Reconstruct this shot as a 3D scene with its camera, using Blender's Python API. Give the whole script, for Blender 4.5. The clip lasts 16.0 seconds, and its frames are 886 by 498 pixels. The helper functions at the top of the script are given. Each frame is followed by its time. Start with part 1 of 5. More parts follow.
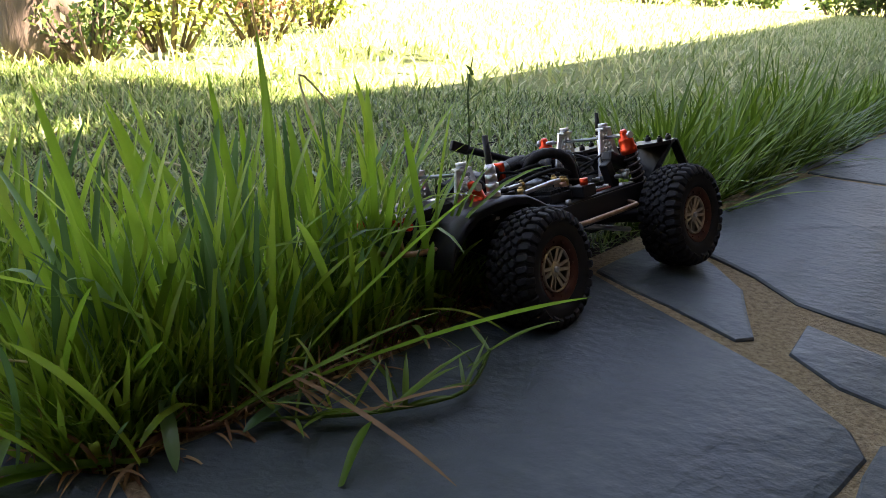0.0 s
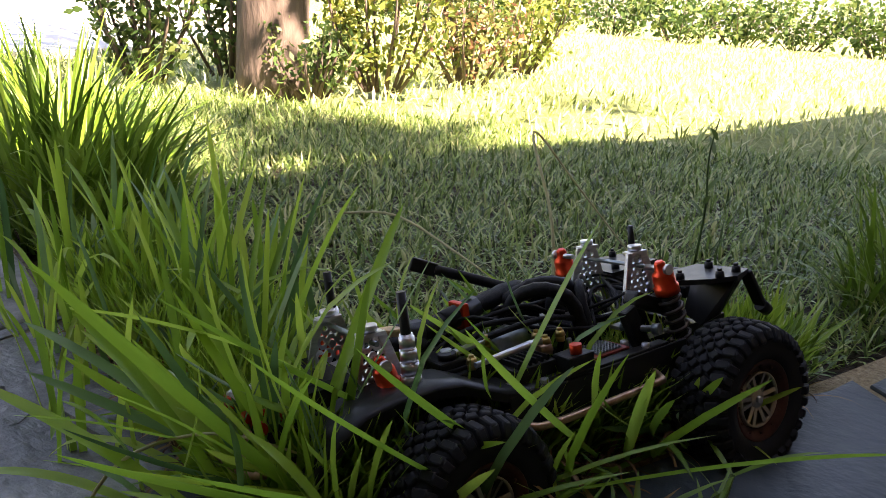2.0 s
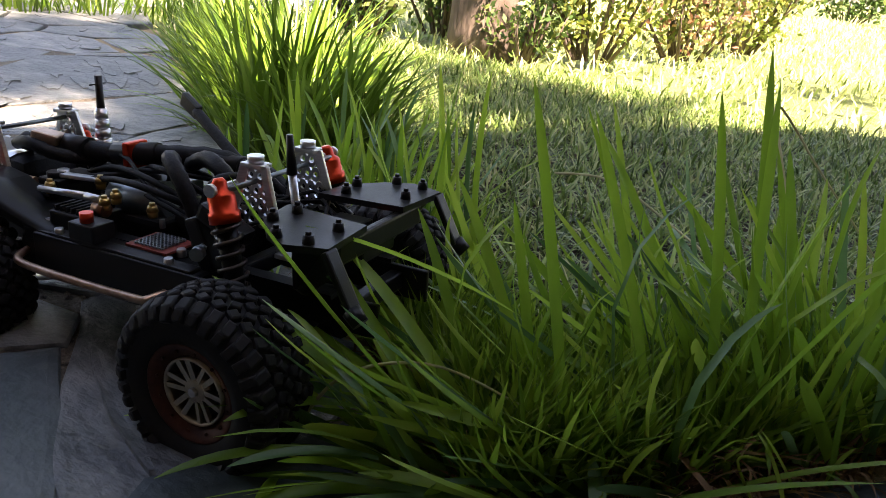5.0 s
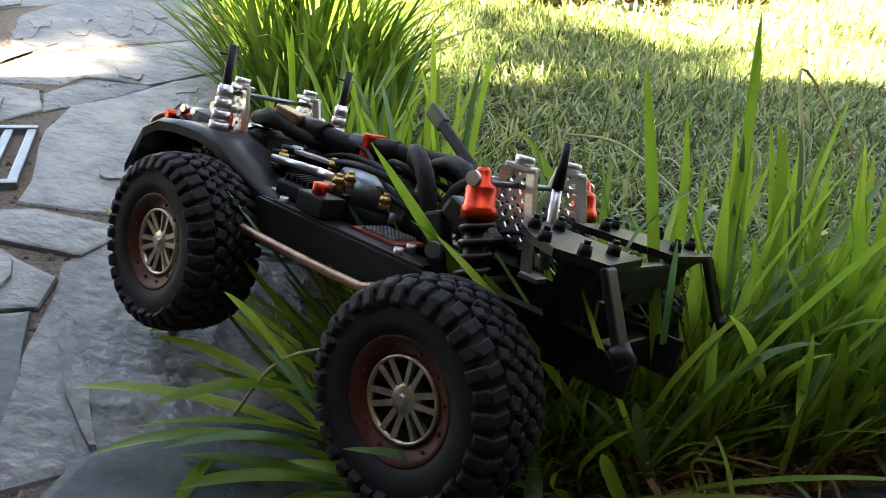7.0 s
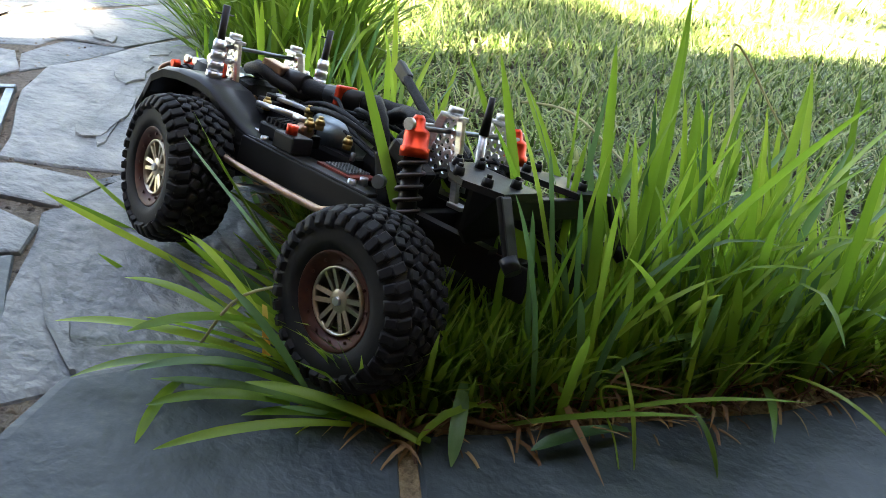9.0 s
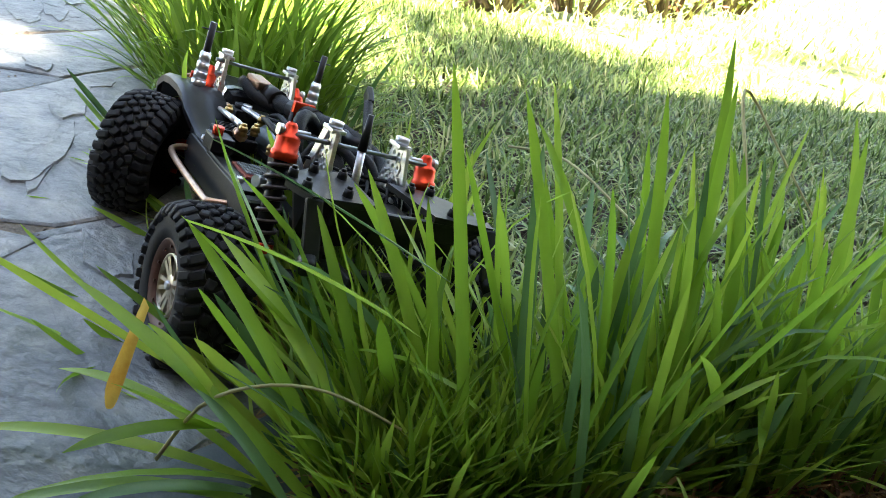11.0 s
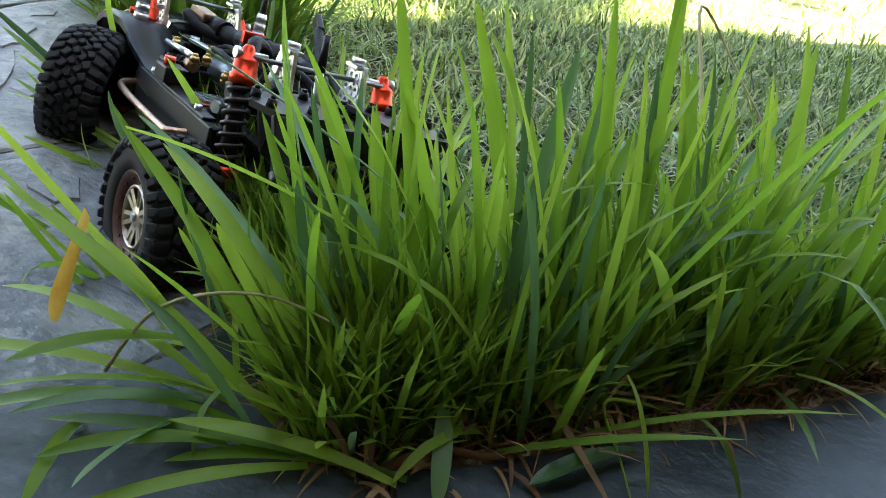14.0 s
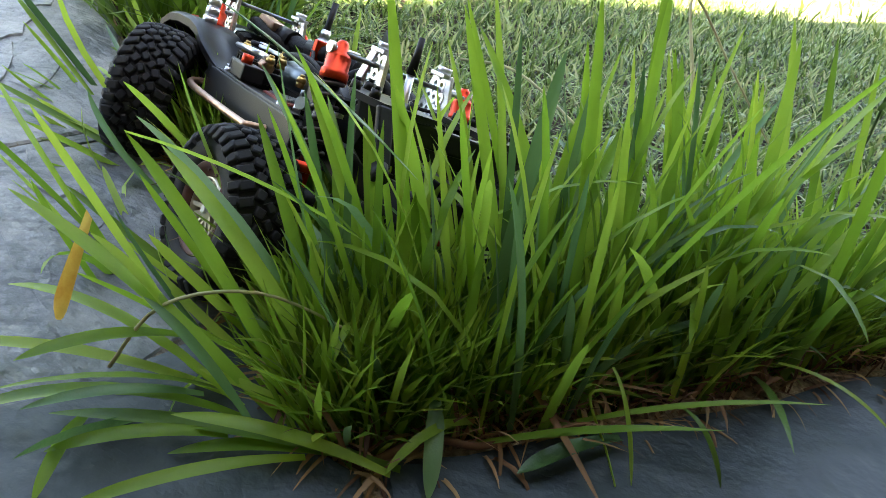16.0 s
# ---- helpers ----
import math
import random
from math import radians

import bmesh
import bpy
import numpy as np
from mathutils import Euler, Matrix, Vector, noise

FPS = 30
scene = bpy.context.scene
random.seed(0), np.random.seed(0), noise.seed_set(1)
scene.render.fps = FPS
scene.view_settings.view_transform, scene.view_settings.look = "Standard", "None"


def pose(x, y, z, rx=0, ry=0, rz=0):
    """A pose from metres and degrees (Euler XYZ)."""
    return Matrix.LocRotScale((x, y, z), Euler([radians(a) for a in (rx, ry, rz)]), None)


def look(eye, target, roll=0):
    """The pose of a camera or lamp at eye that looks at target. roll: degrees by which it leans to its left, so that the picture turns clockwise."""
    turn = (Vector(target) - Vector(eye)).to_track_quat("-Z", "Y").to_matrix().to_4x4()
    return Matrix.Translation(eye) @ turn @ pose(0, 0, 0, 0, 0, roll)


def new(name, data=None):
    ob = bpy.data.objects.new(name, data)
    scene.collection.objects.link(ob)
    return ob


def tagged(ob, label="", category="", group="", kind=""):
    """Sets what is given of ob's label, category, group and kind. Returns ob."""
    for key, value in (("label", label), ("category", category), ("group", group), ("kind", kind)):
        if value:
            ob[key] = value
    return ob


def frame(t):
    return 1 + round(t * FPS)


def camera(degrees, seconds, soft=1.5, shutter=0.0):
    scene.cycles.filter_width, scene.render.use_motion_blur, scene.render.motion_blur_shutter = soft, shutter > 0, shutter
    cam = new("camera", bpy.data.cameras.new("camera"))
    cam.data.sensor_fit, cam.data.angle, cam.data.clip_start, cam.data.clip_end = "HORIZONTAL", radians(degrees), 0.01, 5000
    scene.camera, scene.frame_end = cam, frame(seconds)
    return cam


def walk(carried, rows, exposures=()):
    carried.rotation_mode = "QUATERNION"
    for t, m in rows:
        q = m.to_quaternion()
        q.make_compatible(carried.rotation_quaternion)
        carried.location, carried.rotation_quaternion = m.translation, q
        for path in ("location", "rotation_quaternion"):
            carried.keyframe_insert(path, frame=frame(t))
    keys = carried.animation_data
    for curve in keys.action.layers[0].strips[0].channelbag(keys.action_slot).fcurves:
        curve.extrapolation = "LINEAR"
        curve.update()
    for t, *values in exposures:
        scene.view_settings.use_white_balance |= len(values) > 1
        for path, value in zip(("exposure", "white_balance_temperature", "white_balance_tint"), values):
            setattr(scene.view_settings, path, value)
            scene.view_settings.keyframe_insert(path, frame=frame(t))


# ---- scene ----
cam = camera(60.2, 16.0, soft=0.6)
PATH = [
    (0, -0.0141, 0.0119, 0.3253, 69.82, -3.27, 0.19),
    (0.5, -0.0233, 0.0100, 0.3278, 69.32, -3.58, 2.06),
    (1, -0.0408, 0.0175, 0.3333, 69.78, -3.99, 4.16),
    (1.5, -0.0747, 0.0213, 0.3308, 71.78, -4.20, 7.59),
    (2, -0.0822, 0.0885, 0.3287, 71.95, -4.30, 14.30),
    (2.5, -0.0861, 0.1026, 0.3232, 71.63, -4.95, 17.66),
    (3, -0.1038, 0.1272, 0.3118, 70.80, -5.34, 19.44),
    (3.2, -0.1100, 0.1181, 0.3086, 70.45, -5.62, 20.67),
    (5.3, -0.1210, 0.0866, 0.3033, 68.33, -6.52, 29.70),
    (5.5, -0.1248, 0.0902, 0.3024, 68.07, -6.40, 30.19),
    (6, -0.0636, 0.1351, 0.3185, 65.32, -6.34, 33.97),
    (6.5, -0.0612, 0.1441, 0.3240, 63.99, -6.24, 34.76),
    (7, -0.0765, 0.1454, 0.3284, 63.51, -6.27, 33.89),
    (7.5, -0.0787, 0.1532, 0.3299, 63.41, -6.32, 33.49),
    (8, -0.0512, 0.1205, 0.3371, 63.13, -6.35, 33.81),
    (8.2, -0.0151, 0.1057, 0.3531, 62.07, -6.40, 34.16),
    (10.3, -0.0866, 0.1542, 0.3321, 60.95, -9.63, 30.14),
    (10.5, -0.0997, 0.1648, 0.3410, 61.41, -9.72, 29.85),
    (11, -0.1122, 0.1689, 0.3243, 64.18, -9.82, 28.99),
    (11.5, -0.0914, 0.1683, 0.3088, 65.51, -9.35, 28.14),
    (12, -0.0788, 0.1628, 0.3029, 65.50, -9.21, 27.49),
    (12.5, -0.0851, 0.1682, 0.3012, 64.32, -8.99, 27.11),
    (13, -0.0775, 0.1643, 0.3021, 63.02, -9.17, 26.49),
    (13.5, -0.0740, 0.1595, 0.3031, 61.65, -8.97, 26.02),
    (14, -0.0960, 0.1689, 0.3029, 60.76, -9.82, 26.33),
    (14.5, -0.0963, 0.1649, 0.3052, 61.37, -9.91, 26.91),
    (15, -0.0820, 0.1505, 0.3164, 60.97, -9.66, 27.26),
    (15.5, -0.0770, 0.1498, 0.3219, 59.79, -9.67, 26.81),
    (16, -0.0915, 0.1641, 0.3208, 59.06, -9.56, 26.15),
]
walk(cam, [(t, pose(x, y, z, rx, ry, rz)) for t, x, y, z, rx, ry, rz in PATH], exposures=[(0, 3.74, 8200, 26), (1.5, 3.47, 8100, 29), (3.2, 3.08, 8100, 30), (5.4, 3.34, 8200, 24), (6.2, 3.66, 8500, 21), (7, 4.02, 8600, 20), (8, 4.27, 8500, 18), (10.4, 4.44, 7800, 14), (12, 4.14, 7800, 13), (13, 4.24, 7800, 13), (16, 4.54, 8000, 14)])

# ---- light ----
SUN_AZ, SUN_EL = radians(-32), radians(58)
sun_dir = Vector((math.cos(SUN_AZ) * math.cos(SUN_EL), math.sin(SUN_AZ) * math.cos(SUN_EL), math.sin(SUN_EL)))
world = bpy.data.worlds.new("sky")
scene.world = world
world.use_nodes = True
wn = world.node_tree
sky = wn.nodes.new("ShaderNodeTexSky")
sky.sky_type, sky.sun_disc = "NISHITA", False
sky.sun_elevation, sky.sun_rotation = SUN_EL, math.pi / 2 - SUN_AZ
wn.links.new(sky.outputs[0], wn.nodes["Background"].inputs[0])
wn.nodes["Background"].inputs[1].default_value = 0.062
sun_data = bpy.data.lights.new("sun", "SUN")
sun_data.energy, sun_data.angle, sun_data.color = 5.0, radians(0.6), (1.0, 0.95, 0.86)
sun = new("sun", sun_data)
sun.matrix_world = look(sun_dir * 20, (0, 0, 0))


# ---- materials ----
def ramp_stops(node, stops):
    els = node.color_ramp.elements
    while len(els) < len(stops):
        els.new(0.5)
    for e, (p, c) in zip(els, stops):
        e.position, e.color = p, (*c, 1)


def material(name, stops, rough=0.6, metal=0.0, scale=30.0, bump=0.0, bump_scale=None, vary=0.0, source="noise", through_light=0.0, spec=0.5, rough_var=0.0, stretch=(1, 1, 1), dist=0.002, coat=0.0):
    """Colour from noise through a ramp, with a second, finer noise for relief."""
    m = bpy.data.materials.new(name)
    m.use_nodes = True
    nt = m.node_tree
    b = nt.nodes["Principled BSDF"]
    b.inputs["Metallic"].default_value = metal
    b.inputs["Roughness"].default_value = rough
    b.inputs["Specular IOR Level"].default_value = spec
    b.inputs["Coat Weight"].default_value = coat
    tc = nt.nodes.new("ShaderNodeTexCoord")
    mp = nt.nodes.new("ShaderNodeMapping")
    mp.inputs["Scale"].default_value = stretch
    mp.inputs["Rotation"].default_value = (0, 0, 0.64 if stretch[1] > 1 else 0)
    nt.links.new(tc.outputs["Object"], mp.inputs[0])
    n1 = nt.nodes.new("ShaderNodeTexNoise")
    n1.inputs["Scale"].default_value, n1.inputs["Detail"].default_value, n1.inputs["Roughness"].default_value = scale, 8, 0.65
    nt.links.new(mp.outputs[0], n1.inputs["Vector"])
    fac = n1.outputs["Fac"]
    if vary:
        info = nt.nodes.new("ShaderNodeObjectInfo" if source == "object" else "ShaderNodeNewGeometry")
        rnd = info.outputs["Random"] if source == "object" else info.outputs["Random Per Island"]
        mix = nt.nodes.new("ShaderNodeMix")
        mix.data_type = "FLOAT"
        mix.inputs[0].default_value = vary
        nt.links.new(fac, mix.inputs[2])
        nt.links.new(rnd, mix.inputs[3])
        fac = mix.outputs[0]
    cr = nt.nodes.new("ShaderNodeValToRGB")
    ramp_stops(cr, stops)
    nt.links.new(fac, cr.inputs[0])
    nt.links.new(cr.outputs[0], b.inputs["Base Color"])
    if rough_var:
        rr = nt.nodes.new("ShaderNodeMapRange")
        rr.inputs["To Min"].default_value, rr.inputs["To Max"].default_value = rough - rough_var, rough + rough_var
        nt.links.new(n1.outputs["Fac"], rr.inputs["Value"])
        nt.links.new(rr.outputs[0], b.inputs["Roughness"])
    if bump:
        n2 = nt.nodes.new("ShaderNodeTexNoise")
        n2.inputs["Scale"].default_value, n2.inputs["Detail"].default_value = bump_scale or scale * 3, 8
        nt.links.new(mp.outputs[0], n2.inputs["Vector"])
        bp = nt.nodes.new("ShaderNodeBump")
        bp.inputs["Strength"].default_value, bp.inputs["Distance"].default_value = bump, dist
        nt.links.new(n2.outputs["Fac"], bp.inputs["Height"])
        nt.links.new(bp.outputs[0], b.inputs["Normal"])
    if through_light:
        tr = nt.nodes.new("ShaderNodeBsdfTranslucent")
        nt.links.new(cr.outputs[0], tr.inputs[0])
        ms = nt.nodes.new("ShaderNodeMixShader")
        ms.inputs[0].default_value = through_light
        nt.links.new(b.outputs[0], ms.inputs[1])
        nt.links.new(tr.outputs[0], ms.inputs[2])
        nt.links.new(ms.outputs[0], nt.nodes["Material Output"].inputs[0])
    return m


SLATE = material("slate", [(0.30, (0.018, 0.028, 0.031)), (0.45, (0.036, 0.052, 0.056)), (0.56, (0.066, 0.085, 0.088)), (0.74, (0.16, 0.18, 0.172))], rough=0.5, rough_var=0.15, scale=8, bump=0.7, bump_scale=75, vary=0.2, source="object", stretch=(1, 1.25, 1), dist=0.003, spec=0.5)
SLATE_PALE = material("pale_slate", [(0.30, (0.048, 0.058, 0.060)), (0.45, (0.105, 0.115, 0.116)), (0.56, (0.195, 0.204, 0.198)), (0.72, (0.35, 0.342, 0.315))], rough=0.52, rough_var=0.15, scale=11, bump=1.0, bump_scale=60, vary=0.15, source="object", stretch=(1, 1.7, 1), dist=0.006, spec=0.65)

def split_layers(m, scale, steps, depth):
    """Adds the stepped relief of split stone to a material."""
    nt = m.node_tree
    b = nt.nodes["Principled BSDF"]
    old = b.inputs["Normal"].links[0].from_node
    tc = nt.nodes.new("ShaderNodeTexCoord")
    n = nt.nodes.new("ShaderNodeTexNoise")
    n.inputs["Scale"].default_value, n.inputs["Detail"].default_value, n.inputs["Distortion"].default_value = scale, 5, 1.2
    mp = nt.nodes.new("ShaderNodeMapping")
    mp.inputs["Scale"].default_value = (1, 1.9, 1)
    mp.inputs["Rotation"].default_value = (0, 0, 0.64)
    nt.links.new(tc.outputs["Object"], mp.inputs[0])
    nt.links.new(mp.outputs[0], n.inputs["Vector"])
    k = nt.nodes.new("ShaderNodeMath")
    k.operation = "SNAP"
    k.inputs[1].default_value = 1 / steps
    nt.links.new(n.outputs["Fac"], k.inputs[0])
    bp = nt.nodes.new("ShaderNodeBump")
    bp.inputs["Strength"].default_value, bp.inputs["Distance"].default_value = 1.0, depth
    nt.links.new(k.outputs[0], bp.inputs["Height"])
    nt.links.new(old.outputs[0], bp.inputs["Normal"])
    nt.links.new(bp.outputs[0], b.inputs["Normal"])


split_layers(SLATE, 4.0, 14, 0.014)
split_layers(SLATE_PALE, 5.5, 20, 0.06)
GRAVEL = material("joint_gravel", [(0.3, (0.06, 0.048, 0.036)), (0.5, (0.14, 0.115, 0.088)), (0.7, (0.26, 0.22, 0.17))], rough=0.95, scale=170, bump=1, bump_scale=380, dist=0.004, vary=0.4)
GROUT = material("grout", [(0.3, (0.12, 0.085, 0.045)), (0.5, (0.30, 0.22, 0.12)), (0.7, (0.42, 0.33, 0.2))], rough=0.95, scale=160, bump=1, bump_scale=420, dist=0.003)
SOIL = material("soil", [(0.3, (0.015, 0.010, 0.006)), (0.55, (0.045, 0.028, 0.016)), (0.75, (0.09, 0.06, 0.03))], rough=0.95, scale=60, bump=1, bump_scale=200, dist=0.006)
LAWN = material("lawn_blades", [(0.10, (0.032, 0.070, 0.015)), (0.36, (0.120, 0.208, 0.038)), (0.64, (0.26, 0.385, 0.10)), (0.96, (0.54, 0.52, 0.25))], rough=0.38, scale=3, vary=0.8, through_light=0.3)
# far lawn: straw-toned copy, paled further to put the sun's glare into the colour
LAWN_GLARE = material("glare_pale_lawn_blades", [(0.12, (0.12, 0.19, 0.045)), (0.4, (0.31, 0.40, 0.13)), (0.66, (0.52, 0.55, 0.24)), (0.92, (0.72, 0.67, 0.41))], rough=0.45, scale=3, vary=0.75, through_light=0.3)
CONCRETE = material("pale_concrete", [(0.3, (0.50, 0.48, 0.44)), (0.5, (0.60, 0.58, 0.54)), (0.7, (0.68, 0.66, 0.61))], rough=0.85, scale=6, bump=0.3, bump_scale=80)
# darkened for the shade over the path-side clump; UNDER keeps the undimmed green
BLADE = material("shade_dimmed_blades", [(0.12, (0.055, 0.12, 0.011)), (0.5, (0.125, 0.235, 0.024)), (0.85, (0.22, 0.34, 0.05))], rough=0.36, scale=14, vary=0.7, through_light=0.36, bump=0.25, bump_scale=300, stretch=(1, 1, 0.15))
UNDER = material("undergrowth_blades", [(0.12, (0.085, 0.17, 0.014)), (0.5, (0.19, 0.34, 0.03)), (0.85, (0.33, 0.47, 0.06))], rough=0.36, scale=14, vary=0.7, through_light=0.48, bump=0.25, bump_scale=300, stretch=(1, 1, 0.15))
BLADE_T = material("tuft_blades", [(0.12, (0.09, 0.19, 0.025)), (0.42, (0.22, 0.40, 0.036)), (0.85, (0.42, 0.57, 0.08))], rough=0.36, scale=14, vary=0.6, source="object", through_light=0.56, bump=0.3, bump_scale=260, stretch=(1, 1, 0.12))
BLADE_B = material("bluish_blades", [(0.12, (0.045, 0.12, 0.04)), (0.5, (0.10, 0.22, 0.07)), (0.85, (0.2, 0.36, 0.14))], rough=0.32, scale=14, vary=0.5, source="object", through_light=0.4, bump=0.3, bump_scale=260, stretch=(1, 1, 0.12))
# tuft green lifted in its dark tones, painting sky light onto the long blades
BLADE_L = material("skylit_blades", [(0.12, (0.14, 0.29, 0.03)), (0.5, (0.25, 0.44, 0.045)), (0.85, (0.40, 0.57, 0.09))], rough=0.36, scale=14, vary=0.4, source="object", through_light=0.55, bump=0.3, bump_scale=260, stretch=(1, 1, 0.12))
STRAW = material("dry_straw", [(0.2, (0.08, 0.035, 0.014)), (0.5, (0.21, 0.105, 0.04)), (0.8, (0.42, 0.27, 0.115))], rough=0.7, scale=20, vary=0.7, through_light=0.15)
LEAF = material("shrub_leaves", [(0.15, (0.03, 0.07, 0.015)), (0.5, (0.07, 0.14, 0.03)), (0.85, (0.16, 0.2, 0.05))], rough=0.5, scale=6, vary=0.7, through_light=0.35)
BARK = material("bark", [(0.25, (0.05, 0.037, 0.028)), (0.5, (0.11, 0.08, 0.062)), (0.8, (0.19, 0.145, 0.115))], rough=0.9, scale=9, bump=1, bump_scale=24, stretch=(1, 1, 0.25), dist=0.02)
RUBBER = material("tyre_rubber", [(0.3, (0.013, 0.013, 0.0135)), (0.6, (0.020, 0.020, 0.021)), (0.8, (0.038, 0.035, 0.032))], rough=0.7, rough_var=0.1, scale=40, bump=0.3, bump_scale=400, dist=0.0006, spec=0.25)
BLACK = material("black_plastic", [(0.3, (0.010, 0.010, 0.0105)), (0.7, (0.017, 0.017, 0.018)), (0.85, (0.034, 0.032, 0.030))], rough=0.4, rough_var=0.12, scale=60, bump=0.15, bump_scale=900, dist=0.0004, spec=0.25)
ALU = material("brushed_aluminium", [(0.3, (0.50, 0.50, 0.51)), (0.7, (0.72, 0.72, 0.73))], rough=0.36, metal=1.0, scale=90, stretch=(1, 1, 8), rough_var=0.1)
RED = material("red_anodised", [(0.3, (0.60, 0.035, 0.012)), (0.7, (0.78, 0.07, 0.02))], rough=0.32, metal=0.75, scale=80, rough_var=0.08)
COPPER = material("worn_bronze_tube", [(0.3, (0.30, 0.16, 0.10)), (0.7, (0.62, 0.42, 0.30))], rough=0.35, metal=0.9, scale=70, rough_var=0.12)
CABLE = material("cable_sleeve", [(0.4, (0.010, 0.010, 0.011)), (0.7, (0.02, 0.02, 0.021))], rough=0.62, scale=300, bump=0.6, bump_scale=900, dist=0.0006, spec=0.2)
RUST = material("brown_ring", [(0.3, (0.045, 0.010, 0.006)), (0.7, (0.11, 0.03, 0.015))], rough=0.55, metal=0.2, scale=90)
RIM = material("dull_rim_metal", [(0.3, (0.40, 0.34, 0.25)), (0.7, (0.62, 0.56, 0.45))], rough=0.38, metal=1.0, scale=120, rough_var=0.12)
DARK_RED = material("worn_red_label", [(0.35, (0.12, 0.02, 0.014)), (0.55, (0.3, 0.05, 0.03)), (0.8, (0.05, 0.02, 0.02))], rough=0.5, scale=160)
STALK = material("pale_stalk", [(0.3, (0.36, 0.33, 0.14)), (0.6, (0.52, 0.48, 0.24)), (0.85, (0.44, 0.50, 0.18))], rough=0.6, scale=40, through_light=0.15)
BRASS = material("brass_fittings", [(0.3, (0.42, 0.28, 0.10)), (0.7, (0.62, 0.45, 0.18))], rough=0.32, metal=1.0, scale=80, rough_var=0.1)
SPRING_WIRE = material("grey_brown_spring", [(0.3, (0.045, 0.035, 0.030)), (0.7, (0.11, 0.09, 0.08))], rough=0.4, metal=0.7, scale=90)
STEEL = material("galvanised_steel", [(0.3, (0.16, 0.19, 0.20)), (0.7, (0.32, 0.36, 0.37))], rough=0.4, metal=0.85, scale=50, rough_var=0.12)
TURF = material("far_turf", [(0.3, (0.10, 0.14, 0.035)), (0.5, (0.17, 0.22, 0.06)), (0.7, (0.30, 0.31, 0.13))], rough=0.9, scale=25, bump=1, bump_scale=90, dist=0.03)
# dark tone of the out-of-view house, chosen to hold back bounced light
BLOCKER_BRICK = material("sky_blocking_brick", [(0.3, (0.10, 0.07, 0.055)), (0.7, (0.17, 0.12, 0.09))], rough=0.9, scale=12, bump=0.4)


def part(name, bm, mat, parent=None, label=""):
    me = bpy.data.meshes.new(name)
    bm.to_mesh(me)
    bm.free()
    me.materials.append(mat)
    ob = new(name, me)
    if parent:
        ob.parent = parent
    return tagged(ob, label)


def sheet(name, verts, faces, mat, parent=None, smooth=False):
    me = bpy.data.meshes.new(name)
    me.from_pydata(verts, [], faces)
    me.materials.append(mat)
    if smooth:
        me.polygons.foreach_set("use_smooth", [True] * len(me.polygons))
    me.update()
    ob = new(name, me)
    if parent:
        ob.parent = parent
    return ob


# ---- plan ----
CORNER = Vector((-0.235, 0.42))          # the corner of the lawn in the paving
EDGE_R = Vector((0.662, 0.75)).normalized()   # edge of the paving on the house side
EDGE_L = Vector((-0.8, 0.6)).normalized()  # edge of the paving on the other side


def in_lawn(x, y, inset=0.0):
    """Distance inside the lawn from its two edges, the less of both."""
    p = Vector((x, y)) - CORNER
    a = EDGE_R.x * p.y - EDGE_R.y * p.x
    b = EDGE_L.y * p.x - EDGE_L.x * p.y
    return min(a, b) - inset


def lawn_height(x, y):
    d = in_lawn(x, y)
    return -0.022 + 0.010 * noise.noise((x * 2.1, y * 2.1, 0)) - 0.004 * max(0, min(1, d * 4))


def grid_sheet(name, x0, x1, y0, y1, n, height, mat):
    verts, faces = [], []
    for i in range(n + 1):
        for j in range(n + 1):
            x, y = x0 + (x1 - x0) * i / n, y0 + (y1 - y0) * j / n
            verts.append((x, y, height(x, y)))
    for i in range(n):
        for j in range(n):
            faces.append((i * (n + 1) + j, (i + 1) * (n + 1) + j, (i + 1) * (n + 1) + j + 1, i * (n + 1) + j + 1))
    return sheet(name, verts, faces, mat, smooth=True)


ground = tagged(grid_sheet("ground", -30, 30, -20, 45, 40, lambda x, y: -0.045, TURF), "green turf under the lawn and round the paving", "ground", kind="structure")
lawn_soil = tagged(grid_sheet("lawn_soil", -1.6, 1.6, 0.2, 2.3, 70, lambda x, y: lawn_height(x, y) if in_lawn(x, y) > -0.02 else -0.06, SOIL), "dark soil between the grass roots", "soil", kind="structure")


# ---- paving ----
def clip(poly, nx, ny, d):
    """The part of a convex polygon with n.p <= d."""
    out = []
    for i in range(len(poly)):
        a, b = poly[i], poly[(i + 1) % len(poly)]
        da, db = nx * a[0] + ny * a[1] - d, nx * b[0] + ny * b[1] - d
        if da <= 0:
            out.append(a)
        if da * db < 0:
            k = da / (da - db)
            out.append((a[0] + (b[0] - a[0]) * k, a[1] + (b[1] - a[1]) * k))
    return out


def inside(pt, poly):
    hit = False
    for (x0, y0), (x1, y1) in zip(poly, poly[1:] + poly[:1]):
        if (y0 > pt[1]) != (y1 > pt[1]) and pt[0] < (x1 - x0) * (pt[1] - y0) / (y1 - y0) + x0:
            hit = not hit
    return hit


